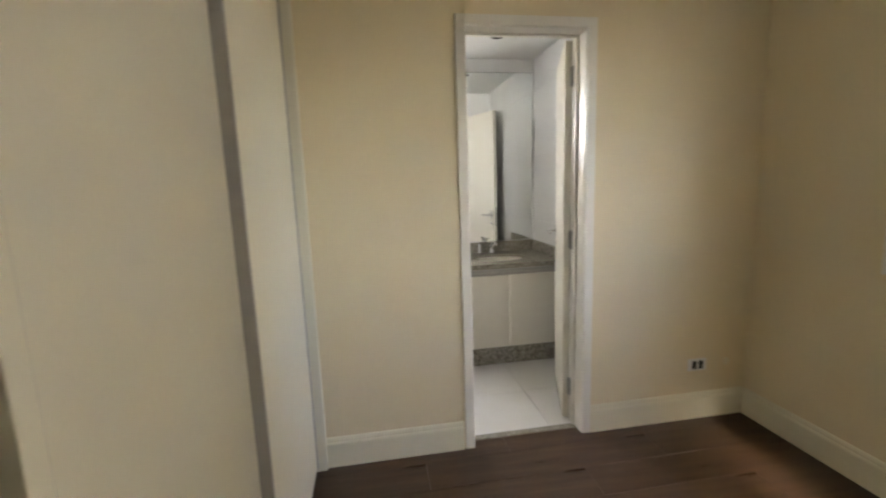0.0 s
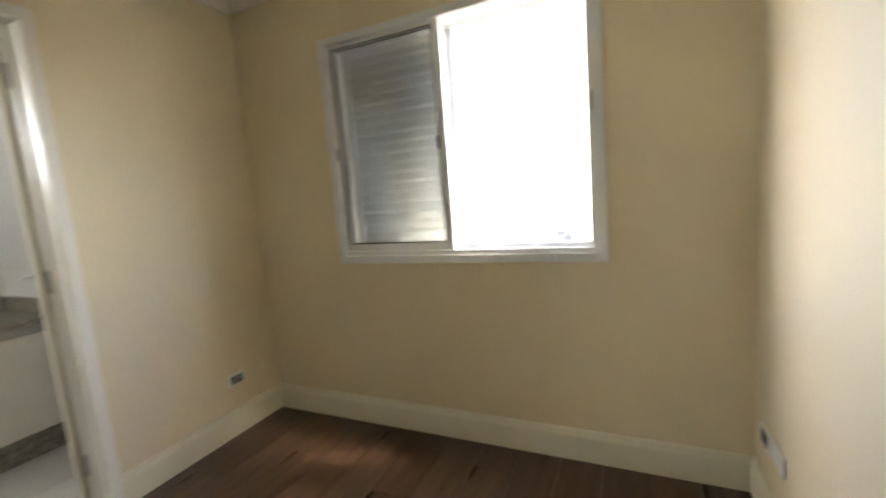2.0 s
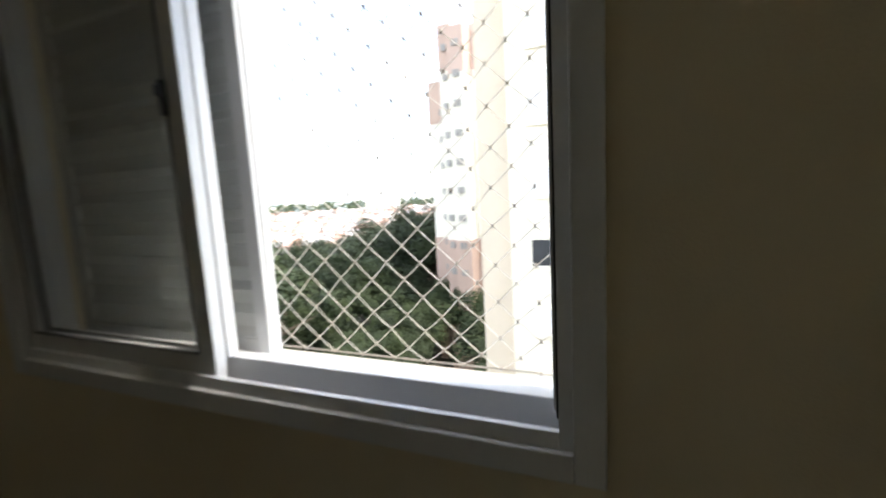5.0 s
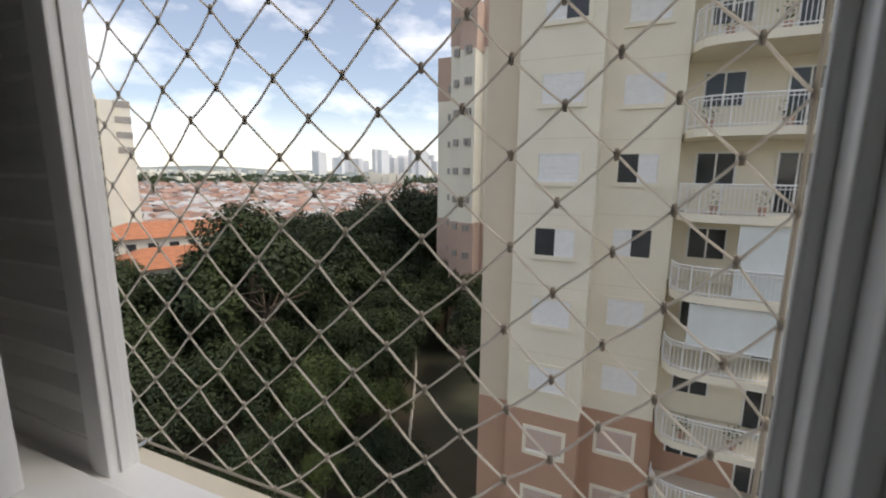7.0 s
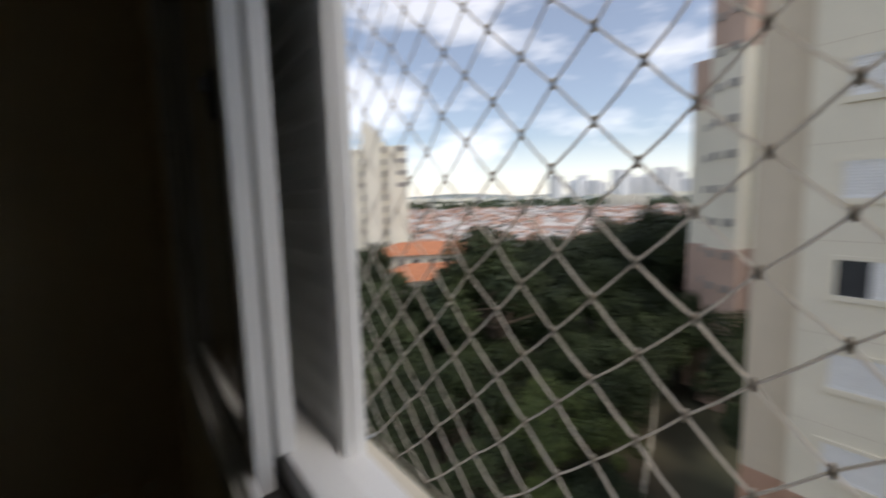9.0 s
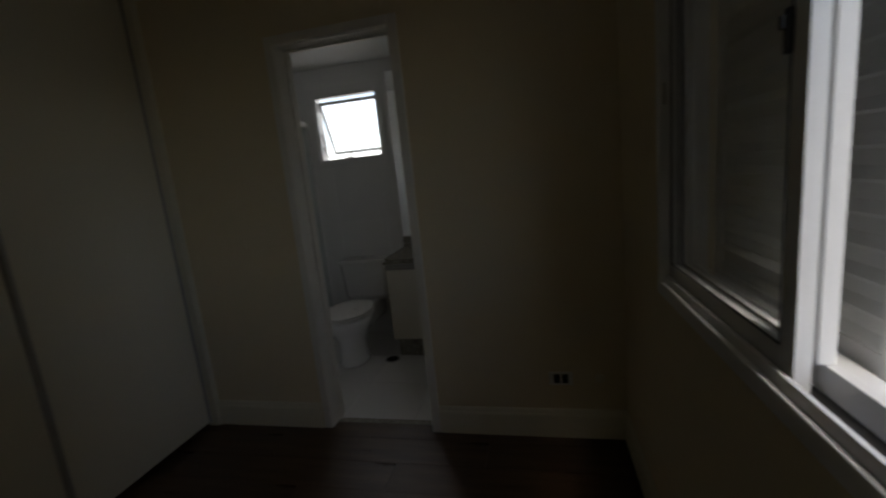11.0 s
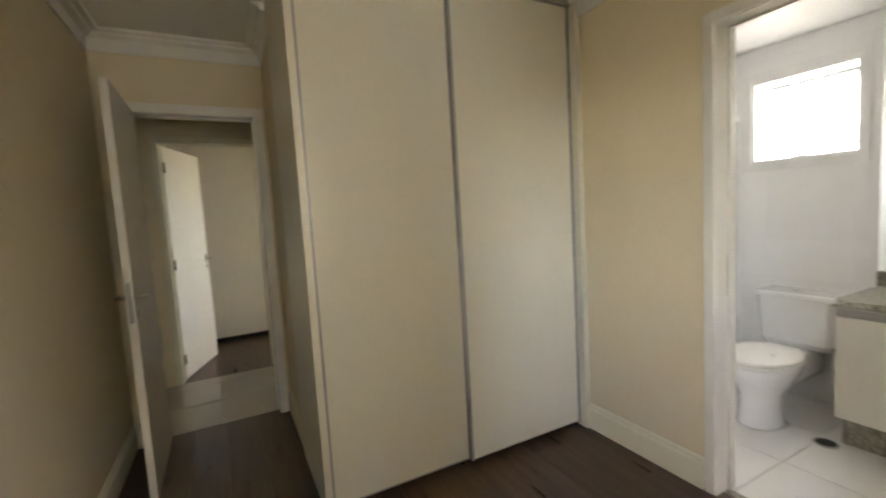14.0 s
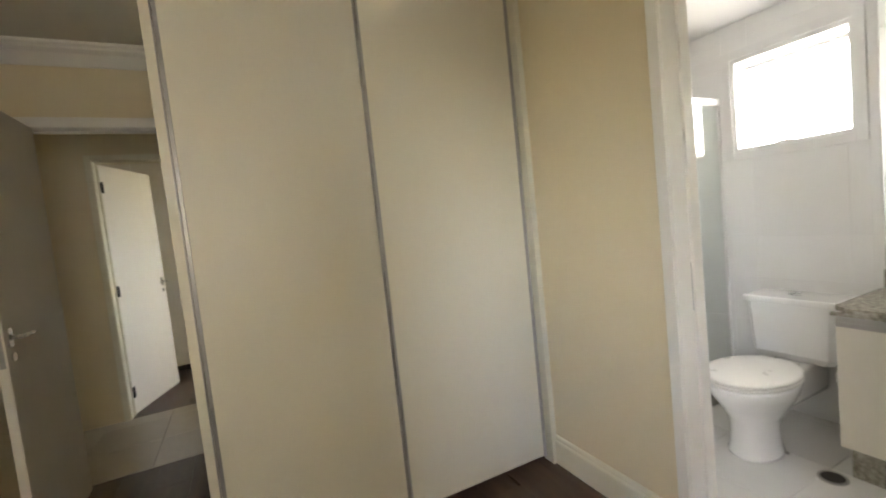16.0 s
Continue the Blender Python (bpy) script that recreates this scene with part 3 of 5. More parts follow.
# safety net of knotted cord, stretched over the opening outside
net = thing("safety_net", "knotted off-white cord safety net stretched over the open window", "safety net")
NX = OUT + 0.026
HY, HZ = 0.03906, 0.03595                          # half diagonals of a mesh
ny0, ny1, nz0, nz1 = -1.996, WY1 + 0.03, WZ0 + 0.026, WZ1 + 0.03
rng = random.Random(5)
cord, knots = bmesh.new(), bmesh.new()
pts = {}
for i in range(-12, 30):
    for j in range(-16, 20):
        y, z = -1.6115 + i * HY + j * 0.00056, 1.5053 + j * HZ + i * 0.00022
        if (i + j) % 2 == 0 and ny0 - HY < y < ny1 + HY and nz0 - HZ < z < nz1 + HZ:
            y, z = min(max(y + rng.uniform(-.002, .002), ny0), ny1), min(max(z + rng.uniform(-.002, .002), nz0), nz1)
            pts[i, j] = Vector((NX + rng.uniform(-.003, .003), y, z))
for (i, j), p in pts.items():
    for di in (1, -1):
        q = pts.get((i + di, j + 1))
        if q:
            mid = (p + q) / 2 + Vector((rng.uniform(-.001, .001), 0, -0.0010))
            tube(cord, p, mid, 0.00112, 6, caps=False)
            tube(cord, mid, q, 0.00112, 6, caps=False)
    d = Vector((0, 0, 0.0046))
    tube(knots, p - d, p, 0.0016, 6, 0.0024)
    tube(knots, p, p + d, 0.0024, 6, 0.0016)
tagged(part("netting", cord, CORD, net, "twisted off-white cord netting"), kind="stuff")
tagged(part("knotting", knots, KNOT, net, "grey-brown cord knots"), kind="stuff")
rope = bmesh.new()
for a, b in (((ny0, nz0), (ny1, nz0)), ((ny1, nz0), (ny1, nz1)), ((ny1, nz1), (ny0, nz1)), ((ny0, nz1), (ny0, nz0))):
    tube(rope, (NX, *a), (NX, *b), 0.0018, 6)
part("border_rope", rope, KNOT, net)
for y in (ny0, (ny0 + ny1) / 2, ny1):
    for z in (nz0, nz1):
        part("hook", tube(bmesh.new(), (OUT - 0.002, y, z), (NX + 0.006, y, z), 0.003, 8), STEEL, net)

# ---- wardrobe ----
ward = thing("wardrobe", "tall built-in beige wardrobe with two sliding doors, grey profiles", "wardrobe")
part("side_panel", boxes((-0.64, -1.608, 0.0, -0.012, -1.586, H - 0.004), bevel=0.001), WARD, ward)
part("front_post", boxes((-0.012, -1.612, 0.0, 0.006, -1.580, H - 0.004), bevel=0.002), WARD, ward, "beige front edge post")
part("post_profile", boxes((-0.010, -1.580, 0.004, 0.003, -1.5765, 2.506)), ALU, ward, "grey aluminium edge profile")
part("filler_strip", boxes((-0.03, -0.034, 0.0, 0.045, -0.001, H - 0.004), bevel=0.002), WARD, ward, "beige filler strip against the wall")
part("top_track", boxes((-0.10, -1.575, 2.512, 0.012, -0.034, H - 0.004), bevel=0.001), ALU, ward, "grey aluminium top track")
part("back_panel", boxes((-0.656, -1.575, 0.02, -0.640, -0.002, H - 0.004)), WARD, ward)
part("plinth", boxes((-0.16, -1.575, 0.0, -0.14, -0.034, 0.05)), DARK, ward, "dark recessed plinth")
for y0, y1, x, lab in ((-1.566, -0.812, -0.030, "beige sliding door panel"), (-0.826, -0.056, 0.0, "beige sliding door panel")):
    d = part("sliding_door", boxes((x - 0.022, y0 + 0.004, 0.036, x, y1 - 0.004, 2.506), bevel=0.001), WARD, ward, lab)
    part("edge_profile", boxes((x - 0.036, y0 - 0.010, 0.032, x + 0.005, y0 + 0.004, 2.506), bevel=0.002), ALU, d, "grey aluminium grip profile")
    part("edge_profile", boxes((x - 0.026, y1 - 0.004, 0.030, x + 0.004, y1 + 0.014, 2.506), bevel=0.002), ALU, d, "grey aluminium grip profile")
part("bottom_guide", boxes((-0.09, -1.575, 0.0, -0.07, -0.034, 0.012)), ALU, ward)

# far room's wardrobe
fw = thing("wardrobe", "white wardrobe front seen through the far doorway above a dark plinth", "wardrobe")
part("body", boxes((-4.3, -3.2, 0.06, -3.70, 0.4, 2.5)), LEAFW, fw)
part("plinth", boxes((-4.3, -3.2, 0.0, -3.74, 0.4, 0.06)), DARK, fw, "dark recessed plinth")
for y in (-3.2, -2.3, -1.4, -0.5):
    part("door", boxes((-3.70, y + 0.002, 0.06, -3.680, y + 0.898, 2.5), bevel=0.001), LEAFW, fw)

# ---- sockets ----
def outlet(name, label, m, dark=True):
    root = thing(name, label, "outlet", m)
    part("plate", boxes((-0.058, -0.006, -0.036, 0.058, 0, 0.036), bevel=0.003), PLAST, root)
    if dark:
        part("module", boxes((-0.034, -0.0085, -0.024, -0.004, -0.006, 0.024), bevel=0.001), BLACK, root, "dark insert")
        part("module", boxes((0.006, -0.0085, -0.024, 0.036, -0.006, 0.024), bevel=0.001), BLACK, root, "dark insert")
    else:
        part("module", boxes((-0.022, -0.0085, -0.022, 0.022, -0.006, 0.022), bevel=0.001), PLAST, root)
    return root


outlet("wall_outlet", "white wall outlet plate with two dark inserts", pose(2.108, 0, 0.323))
outlet("wall_outlet", "white wall outlet plate with dark inserts", pose(2.245, -2.5755, 0.335, 0, 0, 181))
outlet("wall_outlet", "blank white wall plate low on the wall", pose(2.075, -2.5725, 0.36, 0, 0, 181), dark=False)
cap = thing("cable_cover", "small round cream cable cover on the wall", "cover plate")
part("disc", tube(bmesh.new(), (2.295, 0.0, 0.325), (2.295, -0.006, 0.325), 0.022, 20), SKIRT, cap)
# ---- bathroom ----
def toilet():
    root = thing("toilet", "white porcelain close-coupled toilet with its lid down", "toilet", pose(0.55, 0.885, 0.0, 0, 0, 0))
    bm = bmesh.new()
    lathe(bm, [(0.112, 0.0), (0.114, 0.015), (0.104, 0.05), (0.100, 0.14), (0.110, 0.20), (0.150, 0.265), (0.182, 0.33), (0.192, 0.375), (0.186, 0.388)],
          0, 0, 1.0, 1.30, 36, shift=[0.0, 0.0, 0.0, 0.0, 0.0, 0.01, 0.0, 0.0, 0.0])
    part("bowl", bm, PORC, root, "", True)
    bm = boxes((-0.095, 0.10, 0.20, 0.095, 0.575, 0.385), bevel=0.03)
    part("rear_bowl", bm, PORC, root, "", True)
    seat = part("seat", lathe(bmesh.new(), [(0.190, 0.390), (0.197, 0.395), (0.197, 0.404), (0.190, 0.408)], 0, 0.0, 1.0, 1.28, 36), PLAST, root, "white plastic seat", True)
    part("lid", lathe(bmesh.new(), [(0.192, 0.411), (0.199, 0.416), (0.196, 0.427), (0.180, 0.433), (0.12, 0.436)], 0, 0.0, 1.0, 1.28, 36), PLAST, seat, "white plastic lid", True)
    for x in (-0.07, 0.07):
        part("seat_hinge", tube(bmesh.new(), (x - 0.02, 0.255, 0.412), (x + 0.02, 0.255, 0.412), 0.011), PLAST, root)
    tank = bmesh.new()
    v = []
    for z, hw, y0, y1 in ((0.385, 0.180, 0.385, 0.575), (0.42, 0.198, 0.370, 0.583), (0.70, 0.212, 0.355, 0.586)):
        v.append([tank.verts.new(p) for p in ((-hw, y0 + 0.03, z), (-hw + 0.03, y0, z), (hw - 0.03, y0, z), (hw, y0 + 0.03, z), (hw, y1, z), (-hw, y1, z))])
    for a, b in zip(v, v[1:]):
        for i in range(6):
            j = (i + 1) % 6
            tank.faces.new((a[i], a[j], b[j], b[i]))
    tank.faces.new(v[0][::-1])
    tank.faces.new(v[-1])
    part("tank", tank, PORC, root)
    part("tank_lid", boxes((-0.220, 0.346, 0.700, 0.220, 0.588, 0.738), bevel=0.010), PORC, root)
    b = part("flush_button", tube(bmesh.new(), (-0.01, 0.47, 0.738), (-0.01, 0.47, 0.744), 0.030, 24), CHROME, root, "chrome dual flush button")
    part("button_half", boxes((-0.034, 0.450, 0.744, -0.012, 0.490, 0.747), bevel=0.001), CHROME, b)
    for x in (-0.118, 0.118):
        part("floor_bolt", tube(bmesh.new(), (x * 1.02, 0.02, 0.035), (x * 1.16, 0.02, 0.035), 0.008), STEEL, root)
    return root


toilet()
hose = thing("water_hose", "white flexible water supply hose beside the toilet", "hose")
bm = bmesh.new()
pr = None
for i in range(11):
    a = i / 10
    p = (0.735 - 0.05 * math.sin(a * 3.1), NB - 0.055 - 0.02 * a, 0.18 + 0.22 * a)
    if pr:
        tube(bm, pr, p, 0.006, 8)
    pr = p
part("pipe", bm, PLAST, hose, "", True)
part("valve", tube(bmesh.new(), (0.735, NB - 0.06, 0.18), (0.735, NB - 0.003, 0.18), 0.013), CHROME, hose, "chrome valve")
part("escutcheon", lathe(bmesh.new(), [(0.026, 0.0), (0.026, 0.004), (0.016, 0.008)], sides=18), CHROME, hose).matrix_local = pose(0.735, NB - 0.003, 0.18, 90, 0, 0)

# vanity cabinet, granite top, sink, tap
VX0, VX1, VY, VT = 0.885, 1.705, 0.906, 0.80
van = thing("vanity_cabinet", "white wall-hung vanity cabinet with two doors and aluminium grip rails", "cabinet")
part("body", boxes((VX0 + 0.006, VY + 0.030, 0.165, VX1, NB - 0.002, VT - 0.024)), LEAFW, van)
part("grip_rail", boxes((VX0 + 0.004, VY + 0.004, 0.712, VX1, VY + 0.030, 0.758), bevel=0.003), ALU, van, "grey aluminium grip rail")
part("grip_rail", boxes((VX0 + 0.004, VY - 0.001, 0.728, VX1, VY + 0.008, 0.735), bevel=0.001), ALU, van, "grey aluminium grip rail")
for x0, x1 in ((VX0 + 0.004, 1.303), (1.307, VX1 - 0.002)):
    part("door", boxes((x0, VY + 0.008, 0.160, x1, VY + 0.028, 0.710), bevel=0.0015), LEAFW, van, "white lacquered door")
gran = thing("countertop", "grey-green granite countertop with backsplash", "countertop")
bm = bmesh.new()
scx, scy, srx, sry = 1.30, 1.165, 0.205, 0.150
N = 40
outer = []
for i in range(N):
    a = 2 * math.pi * i / N
    dx, dy = math.cos(a), math.sin(a)
    hx, hy = (VX1 - scx if dx > 0 else scx - VX0 + 0.01), (NB - scy - 0.004 if dy > 0 else scy - VY + 0.008)
    k = min(hx / abs(dx) if abs(dx) > 1e-6 else 9, hy / abs(dy) if abs(dy) > 1e-6 else 9)
    outer.append((scx + dx * k, scy + dy * k))
rings = []
for ring, z in ((outer, VT), ([(scx + srx * math.cos(2 * math.pi * i / N), scy + sry * math.sin(2 * math.pi * i / N)) for i in range(N)], VT),
                ([(scx + srx * math.cos(2 * math.pi * i / N), scy + sry * math.sin(2 * math.pi * i / N)) for i in range(N)], VT - 0.022), (outer, VT - 0.022)):
    rings.append([bm.verts.new((x, y, z)) for x, y in ring])
for k in range(4):
    a, b = rings[k], rings[(k + 1) % 4]
    for i in range(N):
        j = (i + 1) % N
        bm.faces.new((a[i], b[i], b[j], a[j]))
bmesh.ops.recalc_face_normals(bm, faces=bm.faces[:])
part("slab", bm, GRAN, gran)
part("front_apron", boxes((VX0 - 0.010, VY - 0.008, VT - 0.038, VX1, VY + 0.014, VT - 0.0225), bevel=0.002), GRAN, gran)
part("backsplash", boxes((VX0 - 0.010, NB - 0.024, VT + 0.0005, VX1, NB - 0.002, VT + 0.085), bevel=0.002), GRAN, gran)
part("side_splash", boxes((VX1 - 0.018, VY - 0.004, VT + 0.0005, VX1 + 0.003, NB - 0.026, VT + 0.085), bevel=0.002), GRAN, gran)
plinth = thing("granite_plinth", "grey-green granite plinth under the vanity", "plinth")
part("slab", boxes((VX0 + 0.02, 0.972, 0.0, VX1 + 0.002, 1.002, 0.163), bevel=0.002), GRAN, plinth)
sink = thing("sink", "white oval under-mounted porcelain sink", "sink")
bm = bmesh.new()
lathe(bm, [(1.05, VT - 0.024), (1.0, VT - 0.026), (0.93, VT - 0.07), (0.72, VT - 0.115), (0.35, VT - 0.135), (0.12, VT - 0.138)], scx, scy, srx, sry, 40)
bm.faces.ensure_lookup_table()
big = max(bm.faces, key=lambda f: f.calc_area())
bmesh.ops.delete(bm, geom=[big], context="FACES_ONLY")
part("basin", bm, PORC, sink, "", True)
part("waste", tube(bmesh.new(), (scx, scy, VT - 0.137), (scx, scy, VT - 0.133), 0.022, 20), CHROME, sink, "chrome waste")
tap = thing("faucet", "chrome basin faucet with a raised spout", "faucet")
part("base", lathe(bmesh.new(), [(0.027, VT), (0.027, VT + 0.010), (0.020, VT + 0.016), (0.018, VT + 0.055), (0.021, VT + 0.062), (0.015, VT + 0.070)], scx, 1.37, sides=18), CHROME, tap, "", True)
bm = bmesh.new()
pr = None
for i in range(9):
    a = i / 8
    p = (scx, 1.37 - 0.14 * a, VT + 0.045 + 0.055 * math.sin(a * 2.2))
    if pr:
        tube(bm, pr, p, 0.011 - 0.002 * a, 10)
    pr = p
part("spout", bm, CHROME, tap, "", True)
bm = tube(bmesh.new(), (scx, 1.37, VT + 0.07), (scx, 1.37, VT + 0.10), 0.006)
tube(bm, (scx - 0.035, 1.37, VT + 0.10), (scx + 0.035, 1.37, VT + 0.10), 0.006)
part("cross_handle", bm, CHROME, tap)
for x in (-0.10,):
    bm = lathe(bmesh.new(), [(0.020, VT), (0.020, VT + 0.012), (0.010, VT + 0.03), (0.014, VT + 0.07), (0.010, VT + 0.085)], scx + x, 1.385, sides=14)
    part("side_valve", bm, CHROME, tap, "", True)
mir = thing("bathroom_mirror", "large frameless wall mirror above the vanity", "mirror")
part("mirror_sheet", boxes((0.880, NB - 0.010, VT + 0.092, VX1 - 0.004, NB - 0.004, 2.262)), MIRROR, mir)
part("edge_strip", boxes((0.880, NB - 0.011, 2.262, VX1 - 0.004, NB - 0.002, 2.266)), STEEL, mir)
out2 = outlet("bathroom_outlet", "white outlet plate on the tiled wall", pose(BE, 1.20, 1.06, 0, 0, 90), dark=False)

# top-hung bathroom window, tilted outwards
bwn = thing("window_2", "small white top-hung bathroom window tilted open", "window")
bwn["kind"] = "structure"
for s in ((BWX0 - 0.045, NB - 0.012, BWZ0 - 0.045, BWX0 + 0.004, NB - 0.001, BWZ1 + 0.045), (BWX1 - 0.004, NB - 0.012, BWZ0 - 0.045, BWX1 + 0.045, NB - 0.001, BWZ1 + 0.045),
          (BWX0 + 0.004, NB - 0.012, BWZ0 - 0.045, BWX1 - 0.004, NB - 0.001, BWZ0 + 0.004), (BWX0 + 0.004, NB - 0.012, BWZ1 - 0.004, BWX1 - 0.004, NB - 0.001, BWZ1 + 0.045)):
    part("window_trim", boxes(s, bevel=0.002), ALUW, bwn)
for s in ((BWX0, NB, BWZ0, BWX0 + 0.024, NB + 0.07, BWZ1), (BWX1 - 0.024, NB, BWZ0, BWX1, NB + 0.07, BWZ1), (BWX0 + 0.024, NB, BWZ0, BWX1 - 0.024, NB + 0.07, BWZ0 + 0.028),
          (BWX0 + 0.024, NB, BWZ1 - 0.028, BWX1 - 0.024, NB + 0.07, BWZ1)):
    part("window_frame", boxes(s, bevel=0.002), ALUW, bwn)
tilt = part("tilting_sash", boxes((-0.27, 0, -0.026, 0.27, 0.02, 0.0), bevel=0.002), ALUW, bwn, "tilted sash")
tilt.matrix_local = pose((BWX0 + BWX1) / 2, NB + 0.045, BWZ1 - 0.060, 24, 0, 0)
sh = BWZ1 - BWZ0 - 0.10
for s in ((-0.27, 0, -sh, -0.248, 0.02, -0.026), (0.248, 0, -sh, 0.27, 0.02, -0.026), (-0.248, 0, -sh, 0.248, 0.02, -sh + 0.024)):
    part("sash_bar", boxes(s, bevel=0.002), ALUW, tilt)
p = part("pane", boxes((-0.25, 0.008, -sh + 0.022, 0.25, 0.012, -0.024)), GLASS, tilt, "clear glass pane")
p.visible_shadow = False
part("stay_arm", tube(bmesh.new(), (BWX0 + 0.03, NB + 0.03, BWZ0 + 0.14), (BWX0 + 0.035, NB + 0.12, BWZ0 + 0.05), 0.005), STEEL, bwn)
part("stay_arm", tube(bmesh.new(), (BWX0 + 0.03, NB + 0.03, BWZ0 + 0.26), (BWX0 + 0.035, NB + 0.10, BWZ0 + 0.12), 0.005), STEEL, bwn)
bm = boxes((0.43, NB + 0.012, BWZ0 + 0.028, 0.50, NB + 0.03, BWZ0 + 0.036), bevel=0.001)
tube(bm, (0.475, NB + 0.02, BWZ0 + 0.036), (0.48, NB + 0.05, BWZ0 + 0.10), 0.005)
part("catch", bm, STEEL, bwn, "steel catch with a small lever")

# area lamp added just outside the bathroom window to strengthen its daylight
bl = new("bathroom_daylight_boost", bpy.data.lights.new("bathroom_daylight_boost", "AREA"))
bl.data.shape, bl.data.size, bl.data.size_y = "RECTANGLE", BWX1 - BWX0 + 0.16, BWZ1 - BWZ0 + 0.10
bl.data.energy, bl.data.color = 0.68, (1.0, 0.985, 0.955)
bl.matrix_world = look(((BWX0 + BWX1) / 2, NB + 0.30, (BWZ0 + BWZ1) / 2 + 0.05), ((BWX0 + BWX1) / 2, NB - 1.0, (BWZ0 + BWZ1) / 2 - 0.75))

# shower enclosure
shw = thing("shower_screen", "clear glass shower screen with white posts", "shower screen")
p = part("glass_panel", boxes((0.105, 0.30, 0.07, 0.113, NB - 0.02, 1.90)), SHOWER, shw, "clear glass panel")
p.visible_shadow = False
part("post", boxes((0.095, NB - 0.022, 0.05, 0.123, NB - 0.001, 1.92), bevel=0.002), ALUW, shw)
part("post", boxes((0.095, 1.04, 0.05, 0.123, 1.065, 1.92), bevel=0.002), ALUW, shw)
part("top_rail", boxes((0.093, T + 0.022, 1.905, 0.125, NB - 0.001, 1.945), bevel=0.002), ALUW, shw)
part("kerb", boxes((0.06, T + 0.022, 0.0, 0.15, NB - 0.001, 0.05), bevel=0.004), GRAN, shw, "granite shower kerb")

drain = thing("floor_drain", "round dark steel floor drain grate", "drain")
part("ring", lathe(bmesh.new(), [(0.056, 0.0), (0.056, 0.003), (0.046, 0.004)], 0.862, 0.898, sides=28), STEEL, drain)
part("grate", lathe(bmesh.new(), [(0.044, 0.0041), (0.044, 0.005), (0.02, 0.005)], 0.862, 0.898, sides=24), DARK, drain, "dark slotted grate")

spot = thing("ceiling_spot", "small round recessed ceiling spotlight, switched off", "ceiling light")
part("trim_ring", lathe(bmesh.new(), [(0.046, HB - 0.004), (0.046, HB), (0.036, HB)], 1.25, 0.95, sides=24), CHROME, spot)
part("lens", tube(bmesh.new(), (1.25, 0.95, HB - 0.006), (1.25, 0.95, HB - 0.001), 0.032, 20), DARK, spot)
# ---- outside ----
G = -17.0
ground = bmesh.new()
for i in range(48):
    a0, a1 = 2 * math.pi * i / 48, 2 * math.pi * (i + 1) / 48
    rr = (0.001, 60, 300, 1200, 4500)
    for r0, r1 in zip(rr, rr[1:]):
        ground.faces.new([ground.verts.new((r * math.cos(a), r * math.sin(a), G)) for r, a in ((r0, a0), (r1, a0), (r1, a1), (r0, a1))])
structure("ground", ground, GROUND, "earth and grass ground reaching to the horizon", "ground")
structure("own_building", boxes((-9, -9, G, OUT - 0.004, 1.62, -0.16), (-2.6, 1.62, G, -1.25, 3.2, -0.16), (-9, -9, -0.16, -6.7, 1.62, 2.75), (-6.7, -9, -0.16, OUT - 0.004, -6.2, 2.75)),
          OWALL, "pale rendered apartment building around the rooms", "building")
structure("roof_slab", boxes((-9, -9, 2.80, OUT - 0.004, 1.62, 3.0)), OWALL, "concrete slab above the rooms", "roof")
INDOORS = set(scene.collection.objects)
bm = bmesh.new()
prev = None
for i in range(22):
    a = i / 21
    c = Vector((14.0 + 30 * a, 3.2 + 16.0 * a + 0.3 * math.sin(a * 6), G + 0.02))
    w = Vector((-0.47, 0.88, 0)) * 1.4
    cur = (bm.verts.new(c - w), bm.verts.new(c + w))
    if prev:
        bm.faces.new((prev[0], cur[0], cur[1], prev[1]))
    prev = cur
kerb = bmesh.new()
for i in range(24):
    a = (i + 0.5) / 24
    for sgn in (1,):
        c = Vector((14.0 + 30 * a, 3.2 + 16.0 * a + 0.3 * math.sin(a * 6), G + 0.06)) + Vector((-0.47, 0.88, 0)) * 1.5 * sgn
        tube(kerb, c - Vector((0.70, 0.375, 0)), c + Vector((0.70, 0.375, 0)), 0.11, 4)
structure("kerb", kerb, OWALL, "pale concrete kerb along the garden path", "kerb")
structure("pavement", bm, PATHM, "red-brown garden path between the trees", "path")


